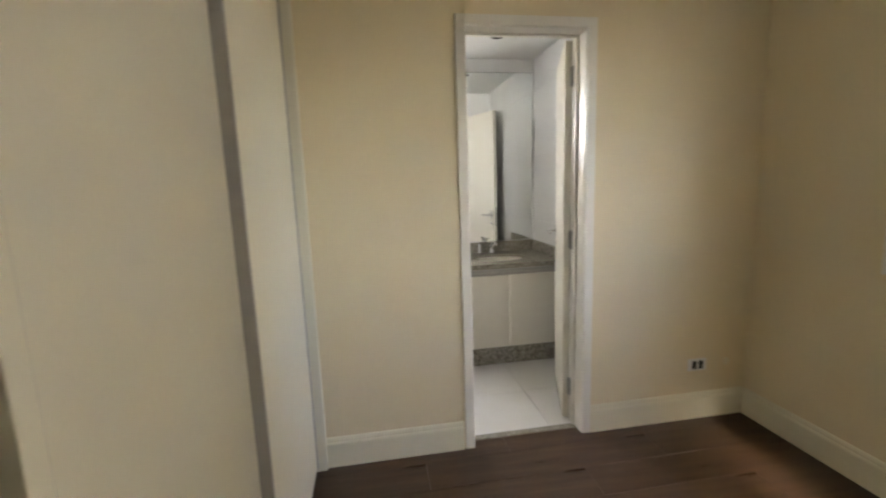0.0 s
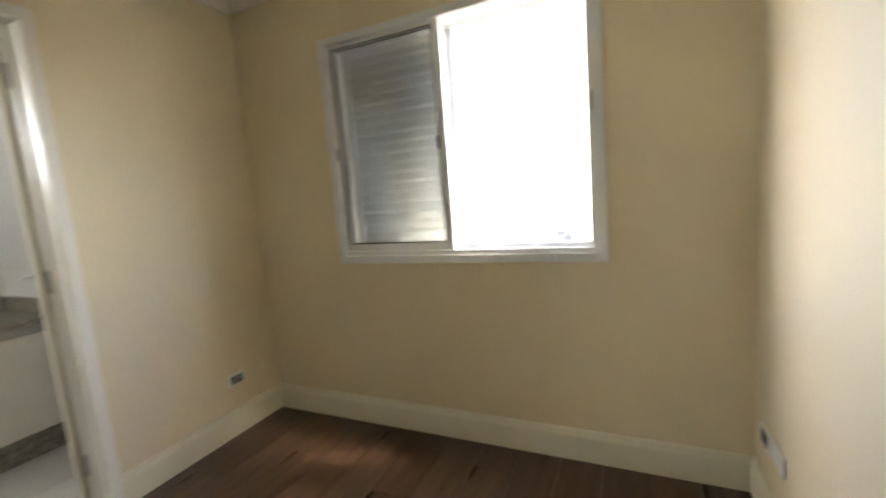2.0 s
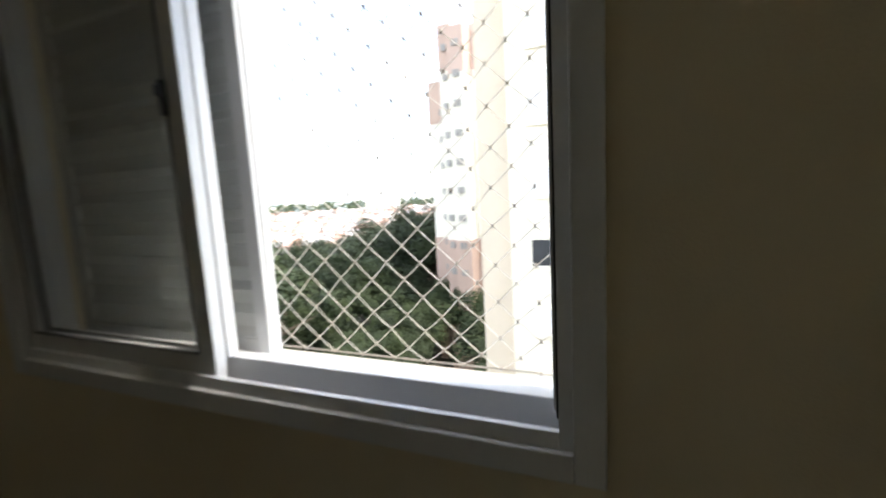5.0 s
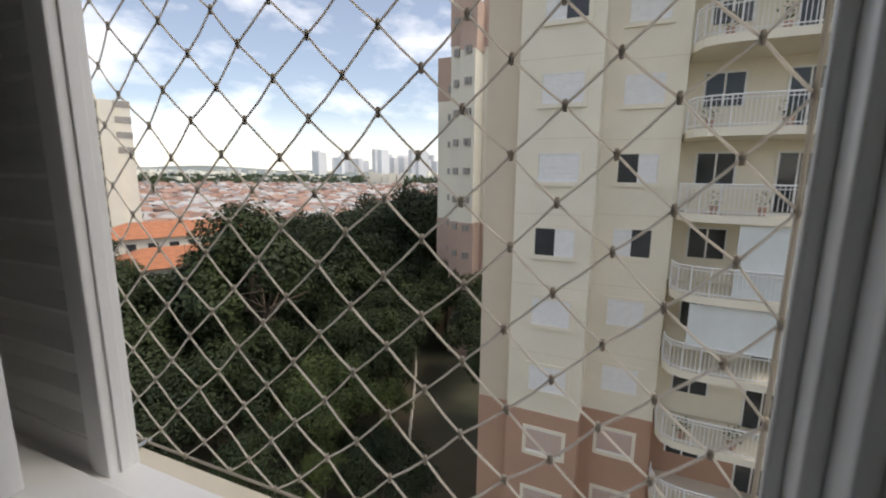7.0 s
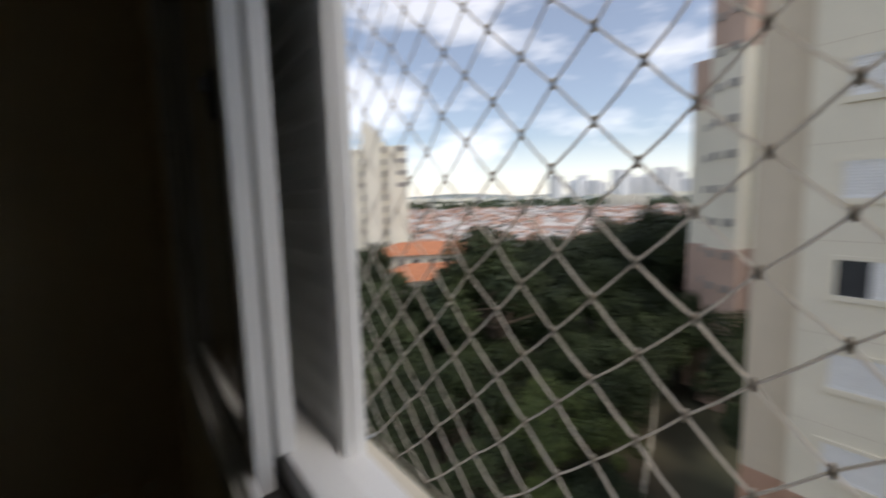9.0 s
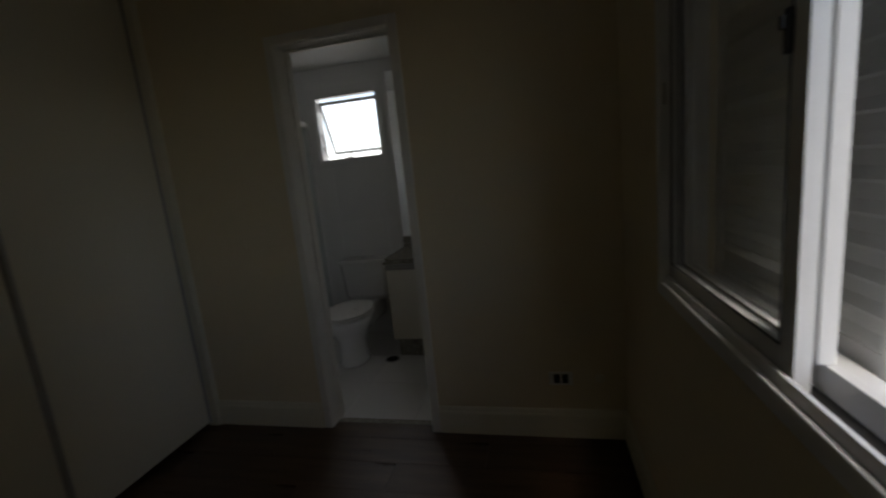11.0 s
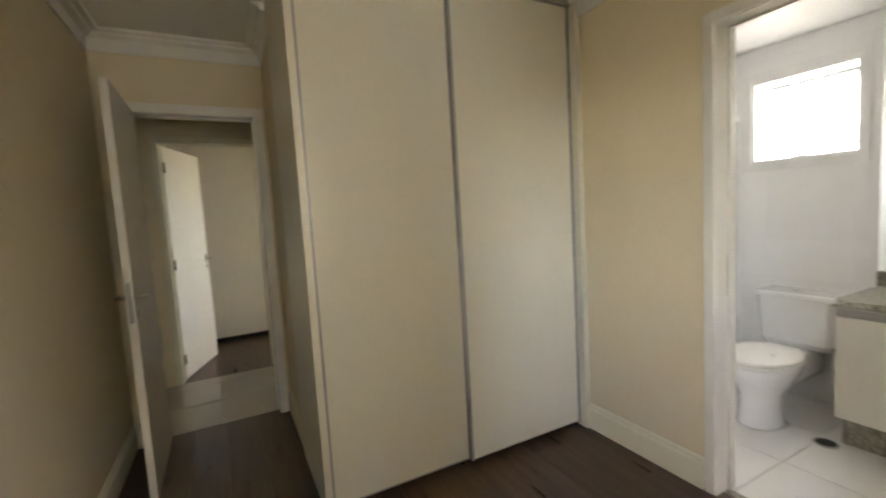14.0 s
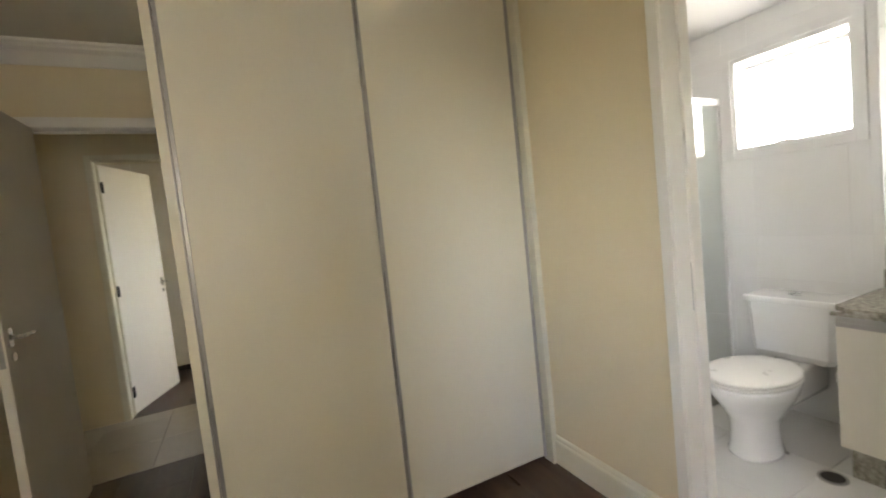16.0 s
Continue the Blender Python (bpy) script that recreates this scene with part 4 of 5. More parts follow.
def tower_window(parent, x, y, z, w, h, opened=0):
    """A shuttered window in a west-facing wall at x; opened: 0 shut, 1 north half dark, 2 south half dark."""
    win_root = part("window", boxes((x - 0.055, y - w / 2 - 0.14, z - h - 0.16, x + 0.05, y - w / 2, z + 0.12), (x - 0.05, y + w / 2, z - h - 0.16, x + 0.05, y + w / 2 + 0.14, z + 0.12),
                               (x - 0.05, y - w / 2, z, x + 0.05, y + w / 2, z + 0.12), (x - 0.08, y - w / 2, z - h - 0.16, x + 0.05, y + w / 2, z - h)), FACADE, parent)
    for k, (a, b) in enumerate(((y, y + w / 2), (y - w / 2, y))):
        if opened == k + 1:
            part("pane", boxes((x - 0.02, a, z - h, x - 0.004, b, z)), PANE, win_root, "dark open window half")
        else:
            bm = bmesh.new()
            n = 11
            prof = [(x - 0.002, z - h), (x - 0.045, z - h), (x - 0.045, z - h + 0.05)]
            for i in range(n):
                z0, st = z - h + 0.05 + (h - 0.10) * i / n, (h - 0.10) / n
                prof += [(x - 0.034, z0 + 0.01), (x - 0.020, z0 + st)]
            prof += [(x - 0.045, z - 0.05), (x - 0.045, z), (x - 0.002, z)]
            va, vb = [bm.verts.new((px, a + 0.004, pz)) for px, pz in prof], [bm.verts.new((px, b - 0.004, pz)) for px, pz in prof]
            for i in range(len(prof)):
                j = (i + 1) % len(prof)
                bm.faces.new((va[i], va[j], vb[j], vb[i]))
            part("shutter", bm, RAILW, win_root, "white louvred shutter")


tw = thing("apartment_tower", "cream rendered apartment tower with shuttered windows, balconies and a terracotta base", "building")
ZB, ZT = -8.05, 13.0
XA, XB, XR = 18.3, 19.55, 20.75
for (y0, y1, x, mat, nm) in ((-0.43, 2.44, XA, FACADE, "wall"), (-3.05, -0.43, XB, FACADE, "wall"), (2.44, 3.80, XA + 0.35, FACADE2, "side_wall"), (-7.6, -3.05, XR, FACADE, "balcony_wall"), (-8.0, -7.6, XB, FACADE, "end_wall")):
    part(nm, boxes((x, y0, ZB, 31, y1, ZT)), mat, tw)
    part("base_wall", boxes((x - 0.03, y0 - 0.004, G, 31, y1 + 0.004, ZB)), PINK, tw, "terracotta base wall")
    for k in range(-3, 4):
        part("string_course", boxes((x - 0.006, y0 + 0.01, 2.2 + 2.75 * k + 0.52, x, y1 - 0.01, 2.2 + 2.75 * k + 0.535)), FACADE2, tw)
part("coping", boxes((XA - 0.1, -8.1, ZT, 31.1, 3.9, ZT + 0.4)), PINK, tw)
OPENED = {(0, -1): 1, (1, -1): 2, (1, 0): 1, (0, 2): 2}
for k in range(-5, 4):
    tower_window(tw, XA, 0.87, 2.2 + 2.75 * k, 1.44, 1.02, OPENED.get((0, k), 0))
    tower_window(tw, XB, -1.74, 2.2 + 2.75 * k, 1.31, 1.02, OPENED.get((1, k), 0))


def balcony(parent, z, closed):
    """Rounded slab with an apron, posts and bars, and the glazed door behind it."""
    bx, by0, by1 = 18.42, -7.5, -3.15
    outline = [(XR, by1), (bx + 0.75, by1), (bx + 0.30, by1 - 0.18), (bx + 0.08, by1 - 0.55), (bx, by1 - 1.1), (bx, by0 + 1.1), (bx + 0.08, by0 + 0.55), (bx + 0.30, by0 + 0.18), (bx + 0.75, by0), (XR, by0)]
    bm = bmesh.new()
    lo = [bm.verts.new((x, y, z - 0.26)) for x, y in outline]
    hi = [bm.verts.new((x, y, z)) for x, y in outline]
    for i in range(len(outline)):
        j = (i + 1) % len(outline)
        bm.faces.new((lo[i], lo[j], hi[j], hi[i]))
    bm.faces.new(lo[::-1])
    bm.faces.new(hi)
    bmesh.ops.recalc_face_normals(bm, faces=bm.faces[:])
    s = part("balcony", bm, FACADE, parent, "rounded balcony slab with white railing")
    top, bars = bmesh.new(), bmesh.new()
    pts = [Vector((x + 0.05, y, 0)) for x, y in [(XB, by1)] + outline[1:-1] + [(XB, by0)]]
    for a, b in zip(pts, pts[1:]):
        for h, r in ((0.98, 0.03), (0.86, 0.018), (0.10, 0.02)):
            tube(top, a + Vector((0, 0, z + h)), b + Vector((0, 0, z + h)), r, 6)
        n = max(1, int((b - a).length / 0.125))
        for i in range(n):
            p = a.lerp(b, i / n)
            tube(bars, p + Vector((0, 0, z)), p + Vector((0, 0, z + 0.97)), 0.011 if i else 0.026, 4)
    part("railing", top, RAILW, s, "white metal handrails")
    tagged(part("balustrade", bars, RAILW, s, "white metal railing bars"), kind="stuff")
    for y0, y1, zl in ((-4.95, -3.65, 0.95), (-7.3, -6.1, 0.02)):
        part("door_frame", boxes((XR - 0.06, y0, z + zl, XR, y0 + 0.07, z + 2.12), (XR - 0.06, y1 - 0.07, z + zl, XR, y1, z + 2.12), (XR - 0.06, y0 + 0.07, z + 2.05, XR, y1 - 0.07, z + 2.12),
                                   (XR - 0.06, (y0 + y1) / 2 - 0.03, z + zl, XR, (y0 + y1) / 2 + 0.03, z + 2.05)), RAILW, s)
        part("door_pane", boxes((XR - 0.04, y0 + 0.07, z + zl, XR - 0.002, y1 - 0.07, z + 2.05)), PANE, s, "dark glazed balcony door")
    if closed:
        part("blind", boxes((bx + 0.14, -7.3, z + (0.9 if closed == 2 else 0.05), bx + 0.17, -4.9 if closed == 1 else -3.75, z + 2.44)), CURTAIN, s, "white roller blind closing the balcony")


for k in range(-5, 4):
    balcony(tw, 0.20 + 2.75 * k, {-1: 1, -2: 2}.get(k, 0))

# plants and furniture on balconies
rng = random.Random(11)
for k in (-3, 0, 1, 2):
    z = 0.20 + 2.75 * k
    for y in (-4.0, -5.6, -6.8):
        pot = thing("potted_plant", "small green potted plant on a balcony", "plant", pose(18.75 + rng.uniform(0, 0.2), y + rng.uniform(-.3, .3), z), "balcony plants")
        part("pot", lathe(bmesh.new(), [(0.10, 0.0), (0.15, 0.26), (0.14, 0.27)], sides=12), PINK, pot)
        bm = bmesh.new()
        for i in range(60):
            a, r, h = rng.uniform(0, 6.3), rng.uniform(0.02, 0.28), rng.uniform(0.28, 0.75)
            p = Vector((r * math.cos(a), r * math.sin(a), h))
            d = Vector((math.cos(a), math.sin(a), 0.3)) * 0.11
            e = Vector((-math.sin(a), math.cos(a), 0)) * 0.04
            bm.faces.new([bm.verts.new(q) for q in (p - e * 0.3, p + d * 0.5 - e, p + d, p + d * 0.5 + e)])
        part("foliage", bm, LEAVES[2], pot)

# terracotta and white tower further back
t2 = thing("apartment_tower", "tall terracotta and white apartment tower behind the trees", "building")
P2 = Vector((41.0, 13.2))
for (dx, y0, y1, top, lab) in ((0.0, 0.75, 2.0, 17.3, "wall"), (-0.8, -0.8, 0.75, 16.7, "wall"), (2.5, 1.6, 4.5, 12.9, "wall"), (1.2, -9.0, -0.7, 17.3, "wall")):
    x0, a, b = P2.x + dx, P2.y + y0, P2.y + y1
    part(lab, boxes((x0, a, -8.0, x0 + 10, b, top - 4.2)), FARW, t2)
    part("upper_wall", boxes((x0 - 0.05, a - 0.05, top - 4.2, x0 + 10, b + 0.05, top)), PINKF, t2, "terracotta upper storeys paled for distance haze")
    part("lower_wall", boxes((x0 - 0.05, a - 0.05, G, x0 + 10, b + 0.05, -3.2)), PINKF, t2, "terracotta base storeys paled for distance haze")
    for yy in np.arange(a + 0.9, b - 0.3, 2.2):
        part("pilaster", boxes((x0 - 0.18, yy - 0.9, -3.2, x0, yy - 0.6, top - 4.2)), FARW, t2)
    for k in range(-4, 7):
        z = 2.0 + 2.75 * k * 0.98
        if z < top - 0.5:
            for yy in ((a + 0.4), (a + b) / 2):
                part("window", boxes((x0 - 0.20, yy, z - 0.62, x0 - 0.06, yy + 0.26, z)), FARG, t2)

# pale tower with a gabled crown at the edge of the town
t3 = thing("apartment_tower", "pale cream high-rise tower with dark window strips and a pointed crown", "building", pose(44.8, 88.7, G, 0, 0, 63))
for y0, y1, x, top in ((5.9, 9.2, 0.8, 31.0), (2.3, 5.9, 0.0, 30.2), (-5.9, -3.6, 0.2, 31.0), (-8.4, -5.9, 0.9, 31.2)):
    part("wall", boxes((x, y0, 0, 13, y1, top)), FARW, t3)
part("recess_wall", boxes((1.6, 1.6, 0, 12, 2.3, 31.5), (1.6, -3.6, 0, 12, -2.5, 32.0)), FARW, t3)
bm = bmesh.new()
v = [bm.verts.new((x, y, z)) for x in (-0.6, 13.5) for y, z in ((-2.5, 0), (1.6, 0), (1.6, 35.2), (0.8, 36.6), (-2.5, 32.8))]
for q in ((4, 3, 2, 1, 0), (5, 6, 7, 8, 9), (0, 1, 6, 5), (1, 2, 7, 6), (2, 3, 8, 7), (3, 4, 9, 8), (4, 0, 5, 9)):
    bm.faces.new([v[i] for i in q])
bmesh.ops.recalc_face_normals(bm, faces=bm.faces[:])
part("core", bm, FARW, t3, "tall pale core with a slanting crown")
for k in range(11):
    z = 2.0 + 2.75 * k
    for y0, y1 in ((1.66, 2.24), (-3.5, -2.6)):
        part("window", boxes((1.45, y0, z, 1.7, y1, z + 1.5)), FARG, t3)
    if k > 6:
        for x, y0, y1 in ((0.72, 5.95, 9.25), (0.82, -8.45, -5.95)):
            # grey bands slightly proud of the corner blocks' upper storeys
            part("grey_band", boxes((x, y0, z + 0.4, 2.2, y1, z + 1.5)), FARG, t3)

# terracotta-tiled low blocks
def low_block(x, y, ang, lx, ly, h, rise):
    root = thing("tiled_house", "low pale house with an orange hipped tile roof", "house", pose(x, y, G, 0, 0, ang))
    part("wall", boxes((-lx / 2, -ly / 2, 0, lx / 2, ly / 2, h)), FARW, root)
    bm = bmesh.new()
    e, k = 0.6, min(lx, ly) / 2
    v = [bm.verts.new(p) for p in ((-lx / 2 - e, -ly / 2 - e, h), (lx / 2 + e, -ly / 2 - e, h), (lx / 2 + e, ly / 2 + e, h), (-lx / 2 - e, ly / 2 + e, h),
                                   (-lx / 2 + k, 0, h + rise), (lx / 2 - k, 0, h + rise))]
    for q in ((0, 1, 5, 4), (1, 2, 5), (2, 3, 4, 5), (3, 0, 4), (3, 2, 1, 0)):
        bm.faces.new([v[i] for i in q])
    part("roof", bm, ROOFT, root, "orange clay tile roof")
    for i in range(int(lx / 3)):
        part("window", boxes((-lx / 2 + 1 + i * 3, -ly / 2 - 0.04, h - 2.2, -lx / 2 + 2.4 + i * 3, -ly / 2 + 0.1, h - 0.9)), PANE, root)


low_block(43.5, 57.5, -28, 22, 9, 5.6, 2.2)
low_block(52.0, 72.0, -28, 26, 9, 7.6, 2.2)
low_block(19.0, 42.0, -20, 8, 6, 3.4, 1.4)


# ---- trees ----
def tree_mesh(seed, height, radius, leaf_mat, count):
    """Trunk with limbs, and a crown of many small leaf clumps set on uneven lobes."""
    rng = random.Random(seed)
    wood = bmesh.new()
    p = Vector((0, 0, 0))
    r = height * 0.022
    for i in range(4):
        q = p + Vector((rng.uniform(-.25, .25), rng.uniform(-.25, .25), height * 0.16))
        tube(wood, p, q, r, 7, r * 0.85)
        p, r = q, r * 0.85
    lobes = []
    for i in range(20):
        a = rng.uniform(0, 6.283)
        d = radius * math.sqrt(rng.uniform(0.02, 0.8))
        z = height * (0.50 + 0.40 * (1 - (d / radius) ** 1.6) * rng.uniform(0.55, 1.0))
        c = Vector((d * math.cos(a), d * math.sin(a), z))
        lobes.append((c, radius * rng.uniform(0.20, 0.42)))
        start = Vector((0, 0, height * rng.uniform(0.38, 0.6)))
        tube(wood, start, start.lerp(c, 0.8), r * 0.6, 5, r * 0.2)
    verts, faces = [], []
    for i in range(count):
        c, lr = lobes[rng.randrange(len(lobes))]
        d = Vector((rng.gauss(0, 1), rng.gauss(0, 1), rng.gauss(0.25, 0.9))).normalized()
        pos = c + d * lr * (rng.uniform(0.55, 1.08)) * Vector((1, 1, 0.75)).length / 1.6
        s = rng.uniform(0.05, 0.14) * (height / 10)
        n = (d + Vector((rng.uniform(-.8, .8), rng.uniform(-.8, .8), rng.uniform(-.2, .9)))).normalized()
        t = n.orthogonal().normalized()
        t.rotate(Matrix.Rotation(rng.uniform(0, 6.283), 3, n))
        b = n.cross(t)
        k = len(verts)
        verts += [pos - t * s - b * s * 0.55, pos + t * s * 0.2 - b * s * 0.75, pos + t * s, pos + t * s * 0.1 + b * s * 0.7 + n * s * 0.25]
        faces.append((k, k + 1, k + 2, k + 3))
    crown = bpy.data.meshes.new("crown")
    crown.from_pydata([tuple(v) for v in verts], [], faces)
    crown.materials.append(leaf_mat)
    return finish("trunk", wood, BARK), crown


TREES = []
for seed, hgt, rad, lm, cnt in ((1, 10, 4.0, LEAVES[0], 17000), (2, 11, 4.4, LEAVES[1], 17000), (3, 9, 4.2, LEAVES[0], 17000), (4, 8, 3.8, LEAVES[2], 17000), (5, 12, 4.2, LEAVES[1], 17000)):
    TREES.append((tree_mesh(seed, hgt, rad, lm, cnt), hgt))


def plant_tree(kind, x, y, top, yaw, wide=1.0):
    (trunk, crown), hgt = TREES[kind]
    s = (top - G) / hgt / 0.98
    root = thing("tree", ("broadleaf tree with a dense dark green crown", "broadleaf tree with a mid-green crown", "broad low tree with dark green leaves",
                          "tree with a light yellow-green crown", "tall tree with a mid-green crown")[kind], "tree", group="trees below the window")
    root.matrix_world = pose(x, y, G, 0, 0, yaw) @ Matrix.Diagonal((s * wide, s * wide, s, 1))
    for nm, me in (("trunk", trunk), ("crown", crown)):
        o = new(nm, me)
        o.parent = root


rng = random.Random(21)
for ring, (r, top, b0, b1, step) in enumerate(((21, -11.5, 33, 80, 9), (26, -10.0, 34, 80, 8), (32, -8.0, 28, 80, 7.5), (39, -6.2, 29, 78, 7), (47, -4.6, 24, 56, 6), (56, -2.9, 22, 50, 5), (66, -2.2, 21, 48, 4.5))):
    b = b0 + (ring % 2) * step / 2
    while b < b1:
        rr, bb = r * rng.uniform(0.94, 1.06), radians(b + rng.uniform(-1.5, 1.5))
        kind = 3 if (ring in (0, 1) and 36 < b < 52 and rng.random() < 0.75) else rng.choice((0, 1, 2, 0, 4))
        tx, ty = 2.35 + rr * math.cos(bb), -1.9 + rr * math.sin(bb)
        b += step
        if tx < 38 and abs(ty - 3.2 - 16.0 * (tx - 14) / 30) < 3.3:        # the garden path stays clear
            continue
        if math.hypot(tx - 22.2, ty - 15.4) < 3.0:
            continue
        height = top + rng.uniform(-2.6, 0.9)
        if 50.7 < math.degrees(bb) < 61.9:                                   # lower growth before the tiled houses
            height = min(height, 1.4 - 0.206 * rr - 0.2)
        plant_tree(kind, tx, ty, height, rng.uniform(0, 360), rng.uniform(0.95, 1.25))
for x, y, top, kind in ((22.2, 15.4, -9.9, 3), (31.0, 7.2, -10.0, 4), (24.6, 13.4, -12.0, 3), (28.6, 15.4, -10.0, 1), (21.4, 11.6, -13.2, 2), (33.5, 17.5, -8.5, 0), (41.5, 14.2, -6.5, 1), (38.0, 27.0, -3.0, 0), (36, 9.4, -8.5, 0), (52, 24.5, 0.7, 0), (57, 29.5, 0.1, 1), (50, 20.6, 0.2, 2), (55, 33, -1.0, 0), (21, 46, -5.5, 1), (26, 55, -5.0, 0), (30, 62, -4.5, 2), (25.6, 24.2, -0.6, 4), (20.5, 30.5, -4.2, 1)):
    plant_tree(kind, x, y, top, rng.uniform(0, 360))

# ---- town, hills and skyline ----
def box_batch(verts, faces, x, y, z, lx, ly, h, ang):
    c, s = math.cos(ang), math.sin(ang)
    k = len(verts)
    for dz in (0, h):
        for dx, dy in ((-lx, -ly), (lx, -ly), (lx, ly), (-lx, ly)):
            verts.append((x + c * dx - s * dy, y + s * dx + c * dy, z + dz))
    faces += [(k, k + 1, k + 5, k + 4), (k + 1, k + 2, k + 6, k + 5), (k + 2, k + 3, k + 7, k + 6), (k + 3, k, k + 4, k + 7), (k + 4, k + 5, k + 6, k + 7)]


rng = random.Random(31)
wv, wf, rv, rf, dv, df = [], [], [], [], [], []
for i in range(6500):
    b = radians(rng.uniform(14, 84))
    r = 105 * (4.3 ** rng.random() ** 0.80)
    x, y = r * math.cos(b), r * math.sin(b)
    z = G + max(0, (r - 150) / 800) * 4
    lx, ly, h, ang = rng.uniform(1.4, 3.0), rng.uniform(1.6, 3.2), rng.uniform(3.0, 7.5), radians(20) + rng.choice((0, math.pi / 2)) + rng.uniform(-.1, .1)
    box_batch(wv, wf, x, y, z, lx, ly, h, ang)
    c, s = math.cos(ang), math.sin(ang)
    k = len(rv)
    for dx, dy, dz in ((-lx - .4, -ly - .4, h), (lx + .4, -ly - .4, h), (lx + .4, ly + .4, h), (-lx - .4, ly + .4, h), (-lx, 0, h + 1.1), (lx, 0, h + 1.1)):
        rv.append((x + c * dx - s * dy, y + s * dx + c * dy, z + dz))
    rf += [(k, k + 1, k + 5, k + 4), (k + 2, k + 3, k + 4, k + 5), (k + 1, k + 2, k + 5), (k + 3, k, k + 4)]
    for sgn in (-1, 1):
        for wx in (-0.5, 0.45):
            k = len(dv)
            for dx, dz in ((wx * lx - .6, h - 2.3), (wx * lx + .6, h - 2.3), (wx * lx + .6, h - 1.0), (wx * lx - .6, h - 1.0)):
                dy = sgn * (ly + 0.03)
                dv.append((x + c * dx - s * dy, y + s * dx + c * dy, z + dz))
            df.append((k, k + 1, k + 2, k + 3))
for nm, v, f, mat, lab in (("town_houses", wv, wf, HOUSES, "crowded small painted houses of the town"), ("town_roofs", rv, rf, ROOFS, "red-brown and grey roofs of the town houses"),
                           ("town_windows", dv, df, PANE, "dark windows of the town houses")):
    me = bpy.data.meshes.new(nm)
    me.from_pydata(v, [], f)
    me.materials.append(mat)
    tagged(new(nm, me), lab, "houses", kind="stuff")

hv, hf = [], []
n = 220
for i in range(n + 1):
    a = radians(-40 + 160 * i / n)
    for r, hh in ((430, -16.9), (620, -7 + 4 * noise.noise((i * 0.21, 2.2, 0))), (900, -2 + 6 * noise.noise((i * 0.13, 4.4, 0))), (1400, 5 + 16 * (noise.noise((i * 0.09, 1.7, 0)) + 0.25)), (2300, 4 + 40 * (noise.noise((i * 0.05, 7.1, 0)) + 0.30))):
        hv.append((r * math.cos(a), r * math.sin(a), hh))
for i in range(n):
    for k in range(4):
        q = i * 5 + k
        hf.append((q, q + 5, q + 6, q + 1))
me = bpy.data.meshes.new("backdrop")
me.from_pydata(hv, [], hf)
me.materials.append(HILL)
tagged(new("backdrop", me), "wooded hills along the horizon, haze put into their colour", "hills", kind="structure")

sv, sf = [], []
for i in range(46):
    b, r = radians(rng.choice((rng.uniform(24, 41), rng.uniform(24, 41), rng.uniform(14, 80)))), rng.uniform(850, 1250)
    box_batch(sv, sf, r * math.cos(b), r * math.sin(b), G, rng.uniform(5, 9), rng.uniform(6, 11), rng.uniform(48, 72) if 24 < math.degrees(b) < 41 else rng.uniform(12, 26), rng.uniform(0, 1.5))
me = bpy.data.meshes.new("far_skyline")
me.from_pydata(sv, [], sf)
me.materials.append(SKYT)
tagged(new("far_skyline", me), "far-off high-rise skyline, haze put into its pale grey", "skyline", kind="stuff")
bv, bf = [], []
for b, r in ((30.0, 415), (31.0, 420), (31.9, 425), (32.8, 430), (33.6, 440)):
    box_batch(bv, bf, r * math.cos(radians(b)), r * math.sin(radians(b)), G, 5, 3.0, rng.uniform(17.0, 19.0), 0.5)
for i in range(260):
    b, r = radians(rng.uniform(14, 84)), rng.uniform(560, 1300)
    box_batch(bv, bf, r * math.cos(b), r * math.sin(b), -16 + min(1, (r - 430) / 470) * 12.5, rng.uniform(3, 9), rng.uniform(3, 7), rng.uniform(4, 9), rng.uniform(0, 1.5))
me = bpy.data.meshes.new("far_blocks")
me.from_pydata(bv, [], bf)
me.materials.append(FARW)
tagged(new("far_blocks", me), "pale low apartment blocks and sheds on the far slopes", "buildings", kind="stuff")
tv, tf = [], []
for i in range(8000):
    b, r = radians(rng.uniform(12, 84)), 100 * (6.5 ** rng.random())
    z = G + max(0, (r - 430) / 190) * 9
    x, y, s = r * math.cos(b), r * math.sin(b), rng.uniform(1.5, 3.4)
    for q in range(5):
        k = len(tv)
        o = Vector((x + rng.uniform(-s, s), y + rng.uniform(-s, s), z + rng.uniform(1, 5.5)))
        t = Vector((rng.gauss(0, 1), rng.gauss(0, 1), rng.gauss(0, 1))).normalized() * s
        u = t.orthogonal().normalized() * s * 0.8
        tv += [tuple(o - t), tuple(o - u), tuple(o + t), tuple(o + u)]
        tf.append((k, k + 1, k + 2, k + 3))
me = bpy.data.meshes.new("town_trees")
me.from_pydata(tv, [], tf)
me.materials.append(LEAVES[1])
tagged(new("town_trees", me), "scattered dark green trees among the houses", "trees", kind="stuff")
# the street grid is not square to the rooms
TURN = Matrix.Translation((2.3, -1.95, -0.05)) @ Matrix.Rotation(radians(-2.0), 4, "Z") @ Matrix.Translation((-2.3, 1.95, 0))
for ob in set(scene.collection.objects) - INDOORS:
    if ob.parent is None:
        ob.matrix_basis = TURN @ ob.matrix_basis

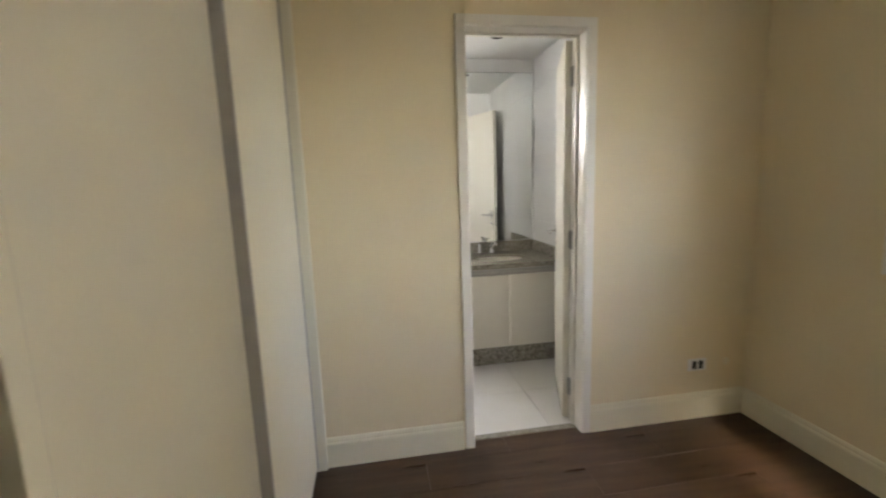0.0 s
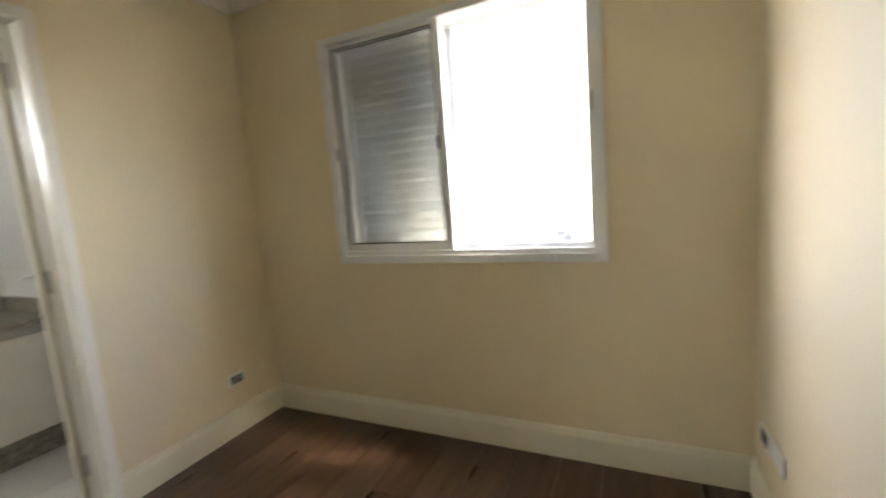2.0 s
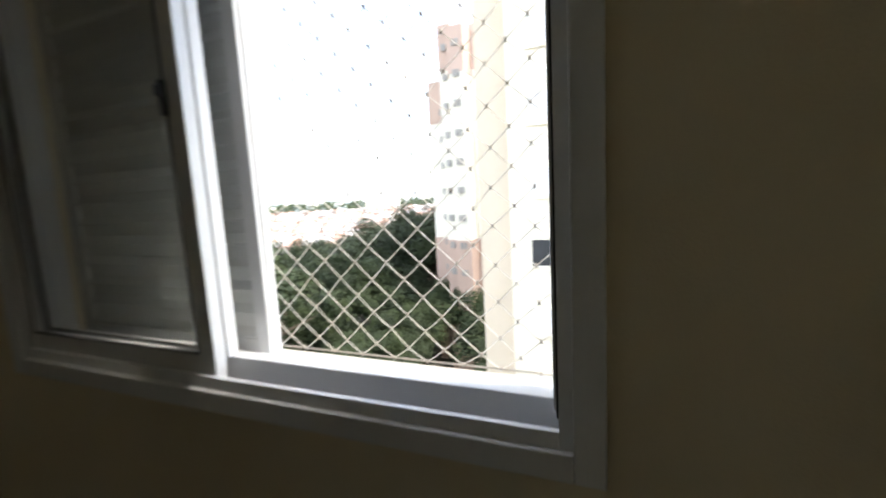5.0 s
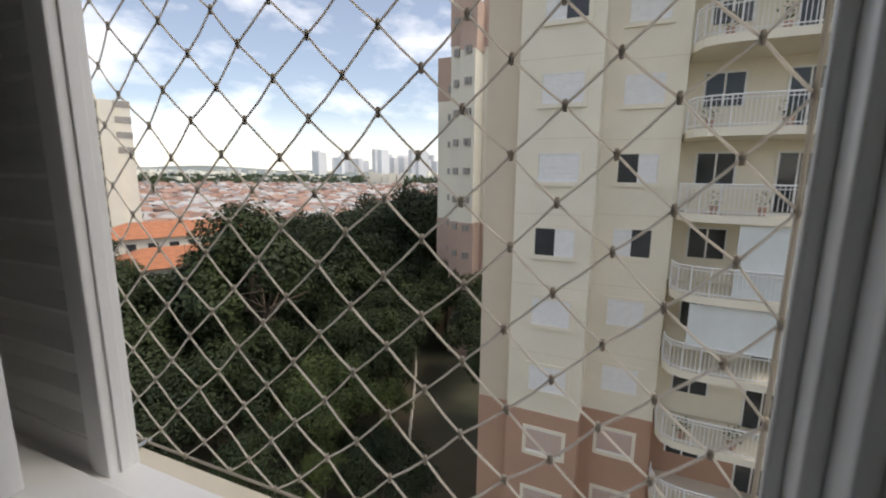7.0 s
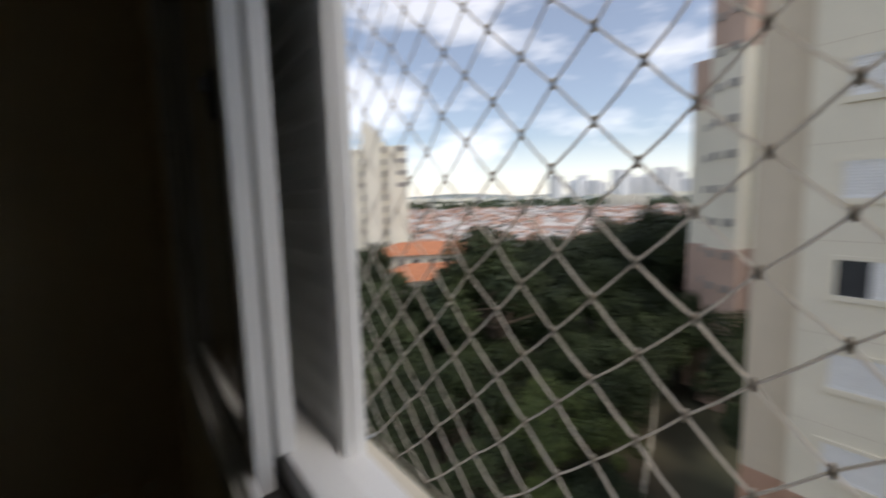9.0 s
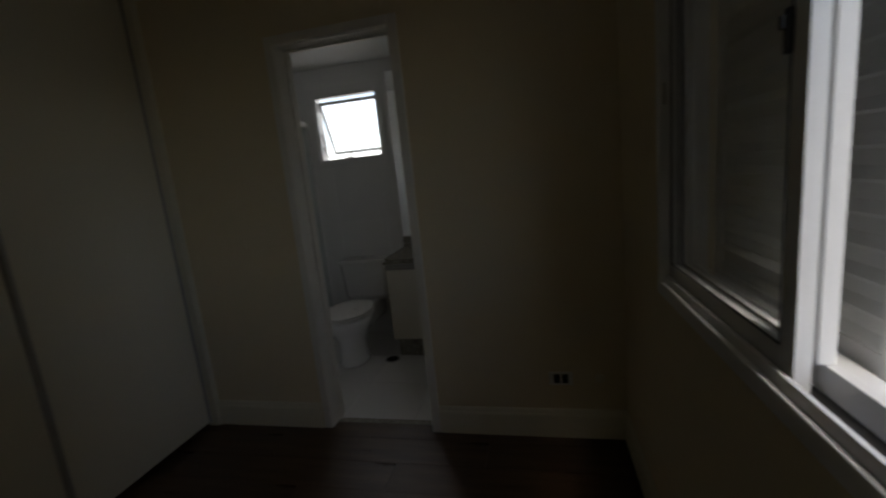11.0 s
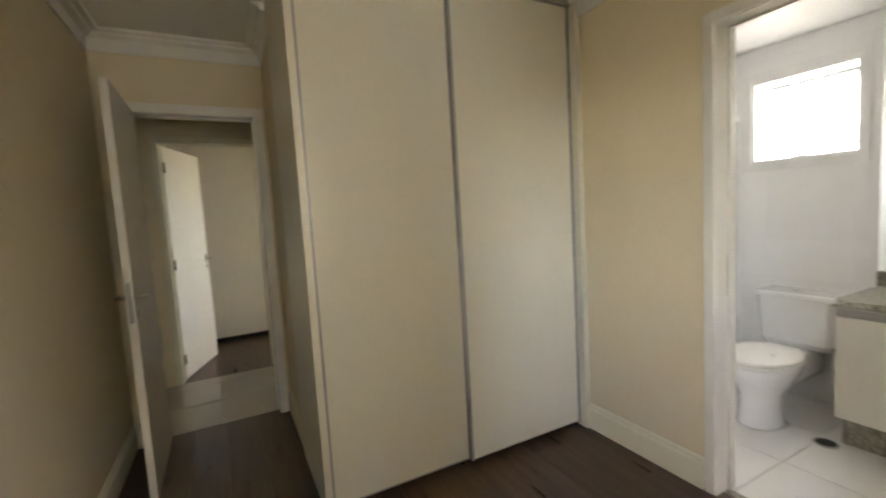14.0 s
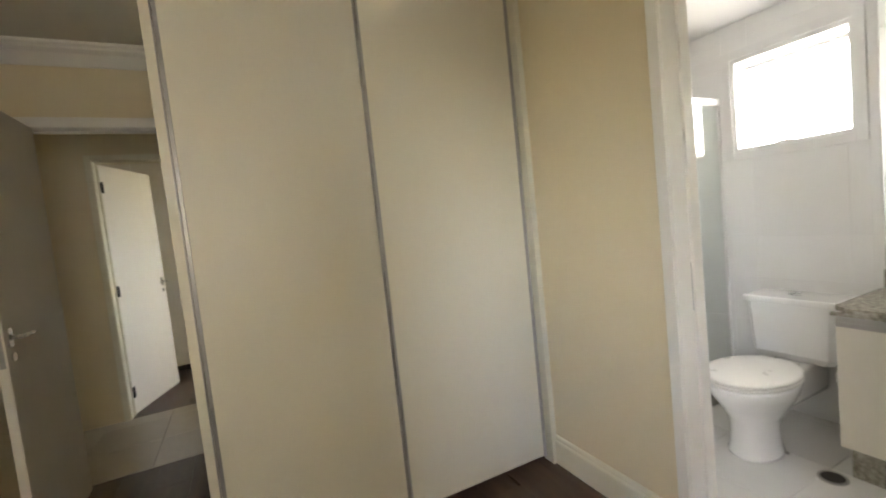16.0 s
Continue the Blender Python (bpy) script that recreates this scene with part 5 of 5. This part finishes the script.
# ---- loose pieces of the floors, laid last ----
def lay(parent, name, x0, y0, x1, y1, lx, ly, mat, thick, gap, top=0.0, stagger=0.0, ox=0.0, oy=0.0):
    """Separate pieces from (x0, y0) to (x1, y1), cut to the edge; alike pieces share a mesh."""
    cache = {}
    rows = range(math.floor((y0 - oy) / ly), math.ceil((y1 - oy) / ly))
    for r in rows:
        a, b = max(y0, oy + r * ly), min(y1, oy + (r + 1) * ly)
        off = ox + (r * stagger) % 1.0 * lx
        for c in range(math.floor((x0 - off) / lx), math.ceil((x1 - off) / lx)):
            p, q = max(x0, off + c * lx), min(x1, off + (c + 1) * lx)
            if q - p < 0.02 or b - a < 0.01:
                continue
            key = (round(q - p, 3), round(b - a, 3))
            if key not in cache:
                g = gap / 2
                bm = bmesh.new()
                e = 0.0006
                lo = [bm.verts.new((x, y, -thick)) for x, y in ((g, g), (key[0] - g, g), (key[0] - g, key[1] - g), (g, key[1] - g))]
                mi = [bm.verts.new((x, y, -e)) for x, y in ((g, g), (key[0] - g, g), (key[0] - g, key[1] - g), (g, key[1] - g))]
                hi = [bm.verts.new((x, y, 0)) for x, y in ((g + e, g + e), (key[0] - g - e, g + e), (key[0] - g - e, key[1] - g - e), (g + e, key[1] - g - e))]
                for s, t in ((lo, mi), (mi, hi)):
                    for i in range(4):
                        j = (i + 1) % 4
                        bm.faces.new((s[i], s[j], t[j], t[i]))
                bm.faces.new(hi)
                cache[key] = finish(name, bm, mat)
            o = new(name, cache[key])
            o.parent = parent
            o.location = (p, a, top)


lay(floor, "plank", XW - 0.06, YS - 0.015, XE, 0.05, 1.20, 0.192, PLANK, 0.010, 0.0012, stagger=0.37, oy=YS)
lay(far_floor, "plank", -3.72, -2.7, FX - 0.02, -0.9, 1.20, 0.192, PLANK, 0.010, 0.0012, stagger=0.37)
lay(bath_floor, "tile", BW, 0.094, BE, NB, 0.445, 0.445, TILE, 0.009, 0.003, ox=0.825, oy=0.53)
lay(hall_floor, "tile", FX - 0.02, -4.2, XW - 0.06, 0.6, 0.45, 0.45, HTILE, 0.009, 0.003, ox=-1.38, oy=-2.05)


def tile_wall(parent, axis, at, sign, u0, u1, z1, lu, lz, holes=()):
    """Glazed wall tiles, one object each, standing 3 mm off the wall; a tile that meets a hole is cut to the strip beside it."""
    cache = {}
    cuts_u = sorted({u0, u1, *[h[0] for h in holes], *[h[1] for h in holes], *[u0 + k * lu for k in range(1, int((u1 - u0) / lu) + 1)]})
    cuts_z = sorted({0.0, z1, *[h[2] for h in holes], *[h[3] for h in holes], *[k * lz for k in range(1, int(z1 / lz) + 1)]})
    for a, b in zip(cuts_u, cuts_u[1:]):
        for c, d in zip(cuts_z, cuts_z[1:]):
            if b - a < 0.012 or d - c < 0.012 or any(h[0] - 1e-4 <= a and b <= h[1] + 1e-4 and h[2] - 1e-4 <= c and d <= h[3] + 1e-4 for h in holes):
                continue
            key = (round(b - a, 3), round(d - c, 3))
            if key not in cache:
                g = 0.0008
                bm = boxes((g, 0, g, key[0] - g, 0.003, key[1] - g) if axis == "x" else (0, g, g, 0.003, key[0] - g, key[1] - g))
                cache[key] = finish("tile", bm, WTILE)
            o = new("tile", cache[key])
            o.parent = parent
            off = at if sign > 0 else at - 0.003
            o.location = (a, off, c) if axis == "x" else (off, a, c)


tile_wall(bpy.data.objects["wall_bathroom_north"], "x", NB, -1, BW, BE - 0.004, HB, 0.45, 0.53, holes=((BWX0 - 0.045, BWX1 + 0.045, BWZ0 - 0.045, BWZ1 + 0.045), (0.875, BE - 0.004, 0.80, 2.27)))
tile_wall(bpy.data.objects["wall_bathroom_east"], "y", BE, -1, T + 0.022, NB - 0.004, HB, 0.45, 0.53)
tile_wall(bpy.data.objects["wall_bathroom_west"], "y", BW, 1, T + 0.022, NB - 0.004, HB, 0.45, 0.53)
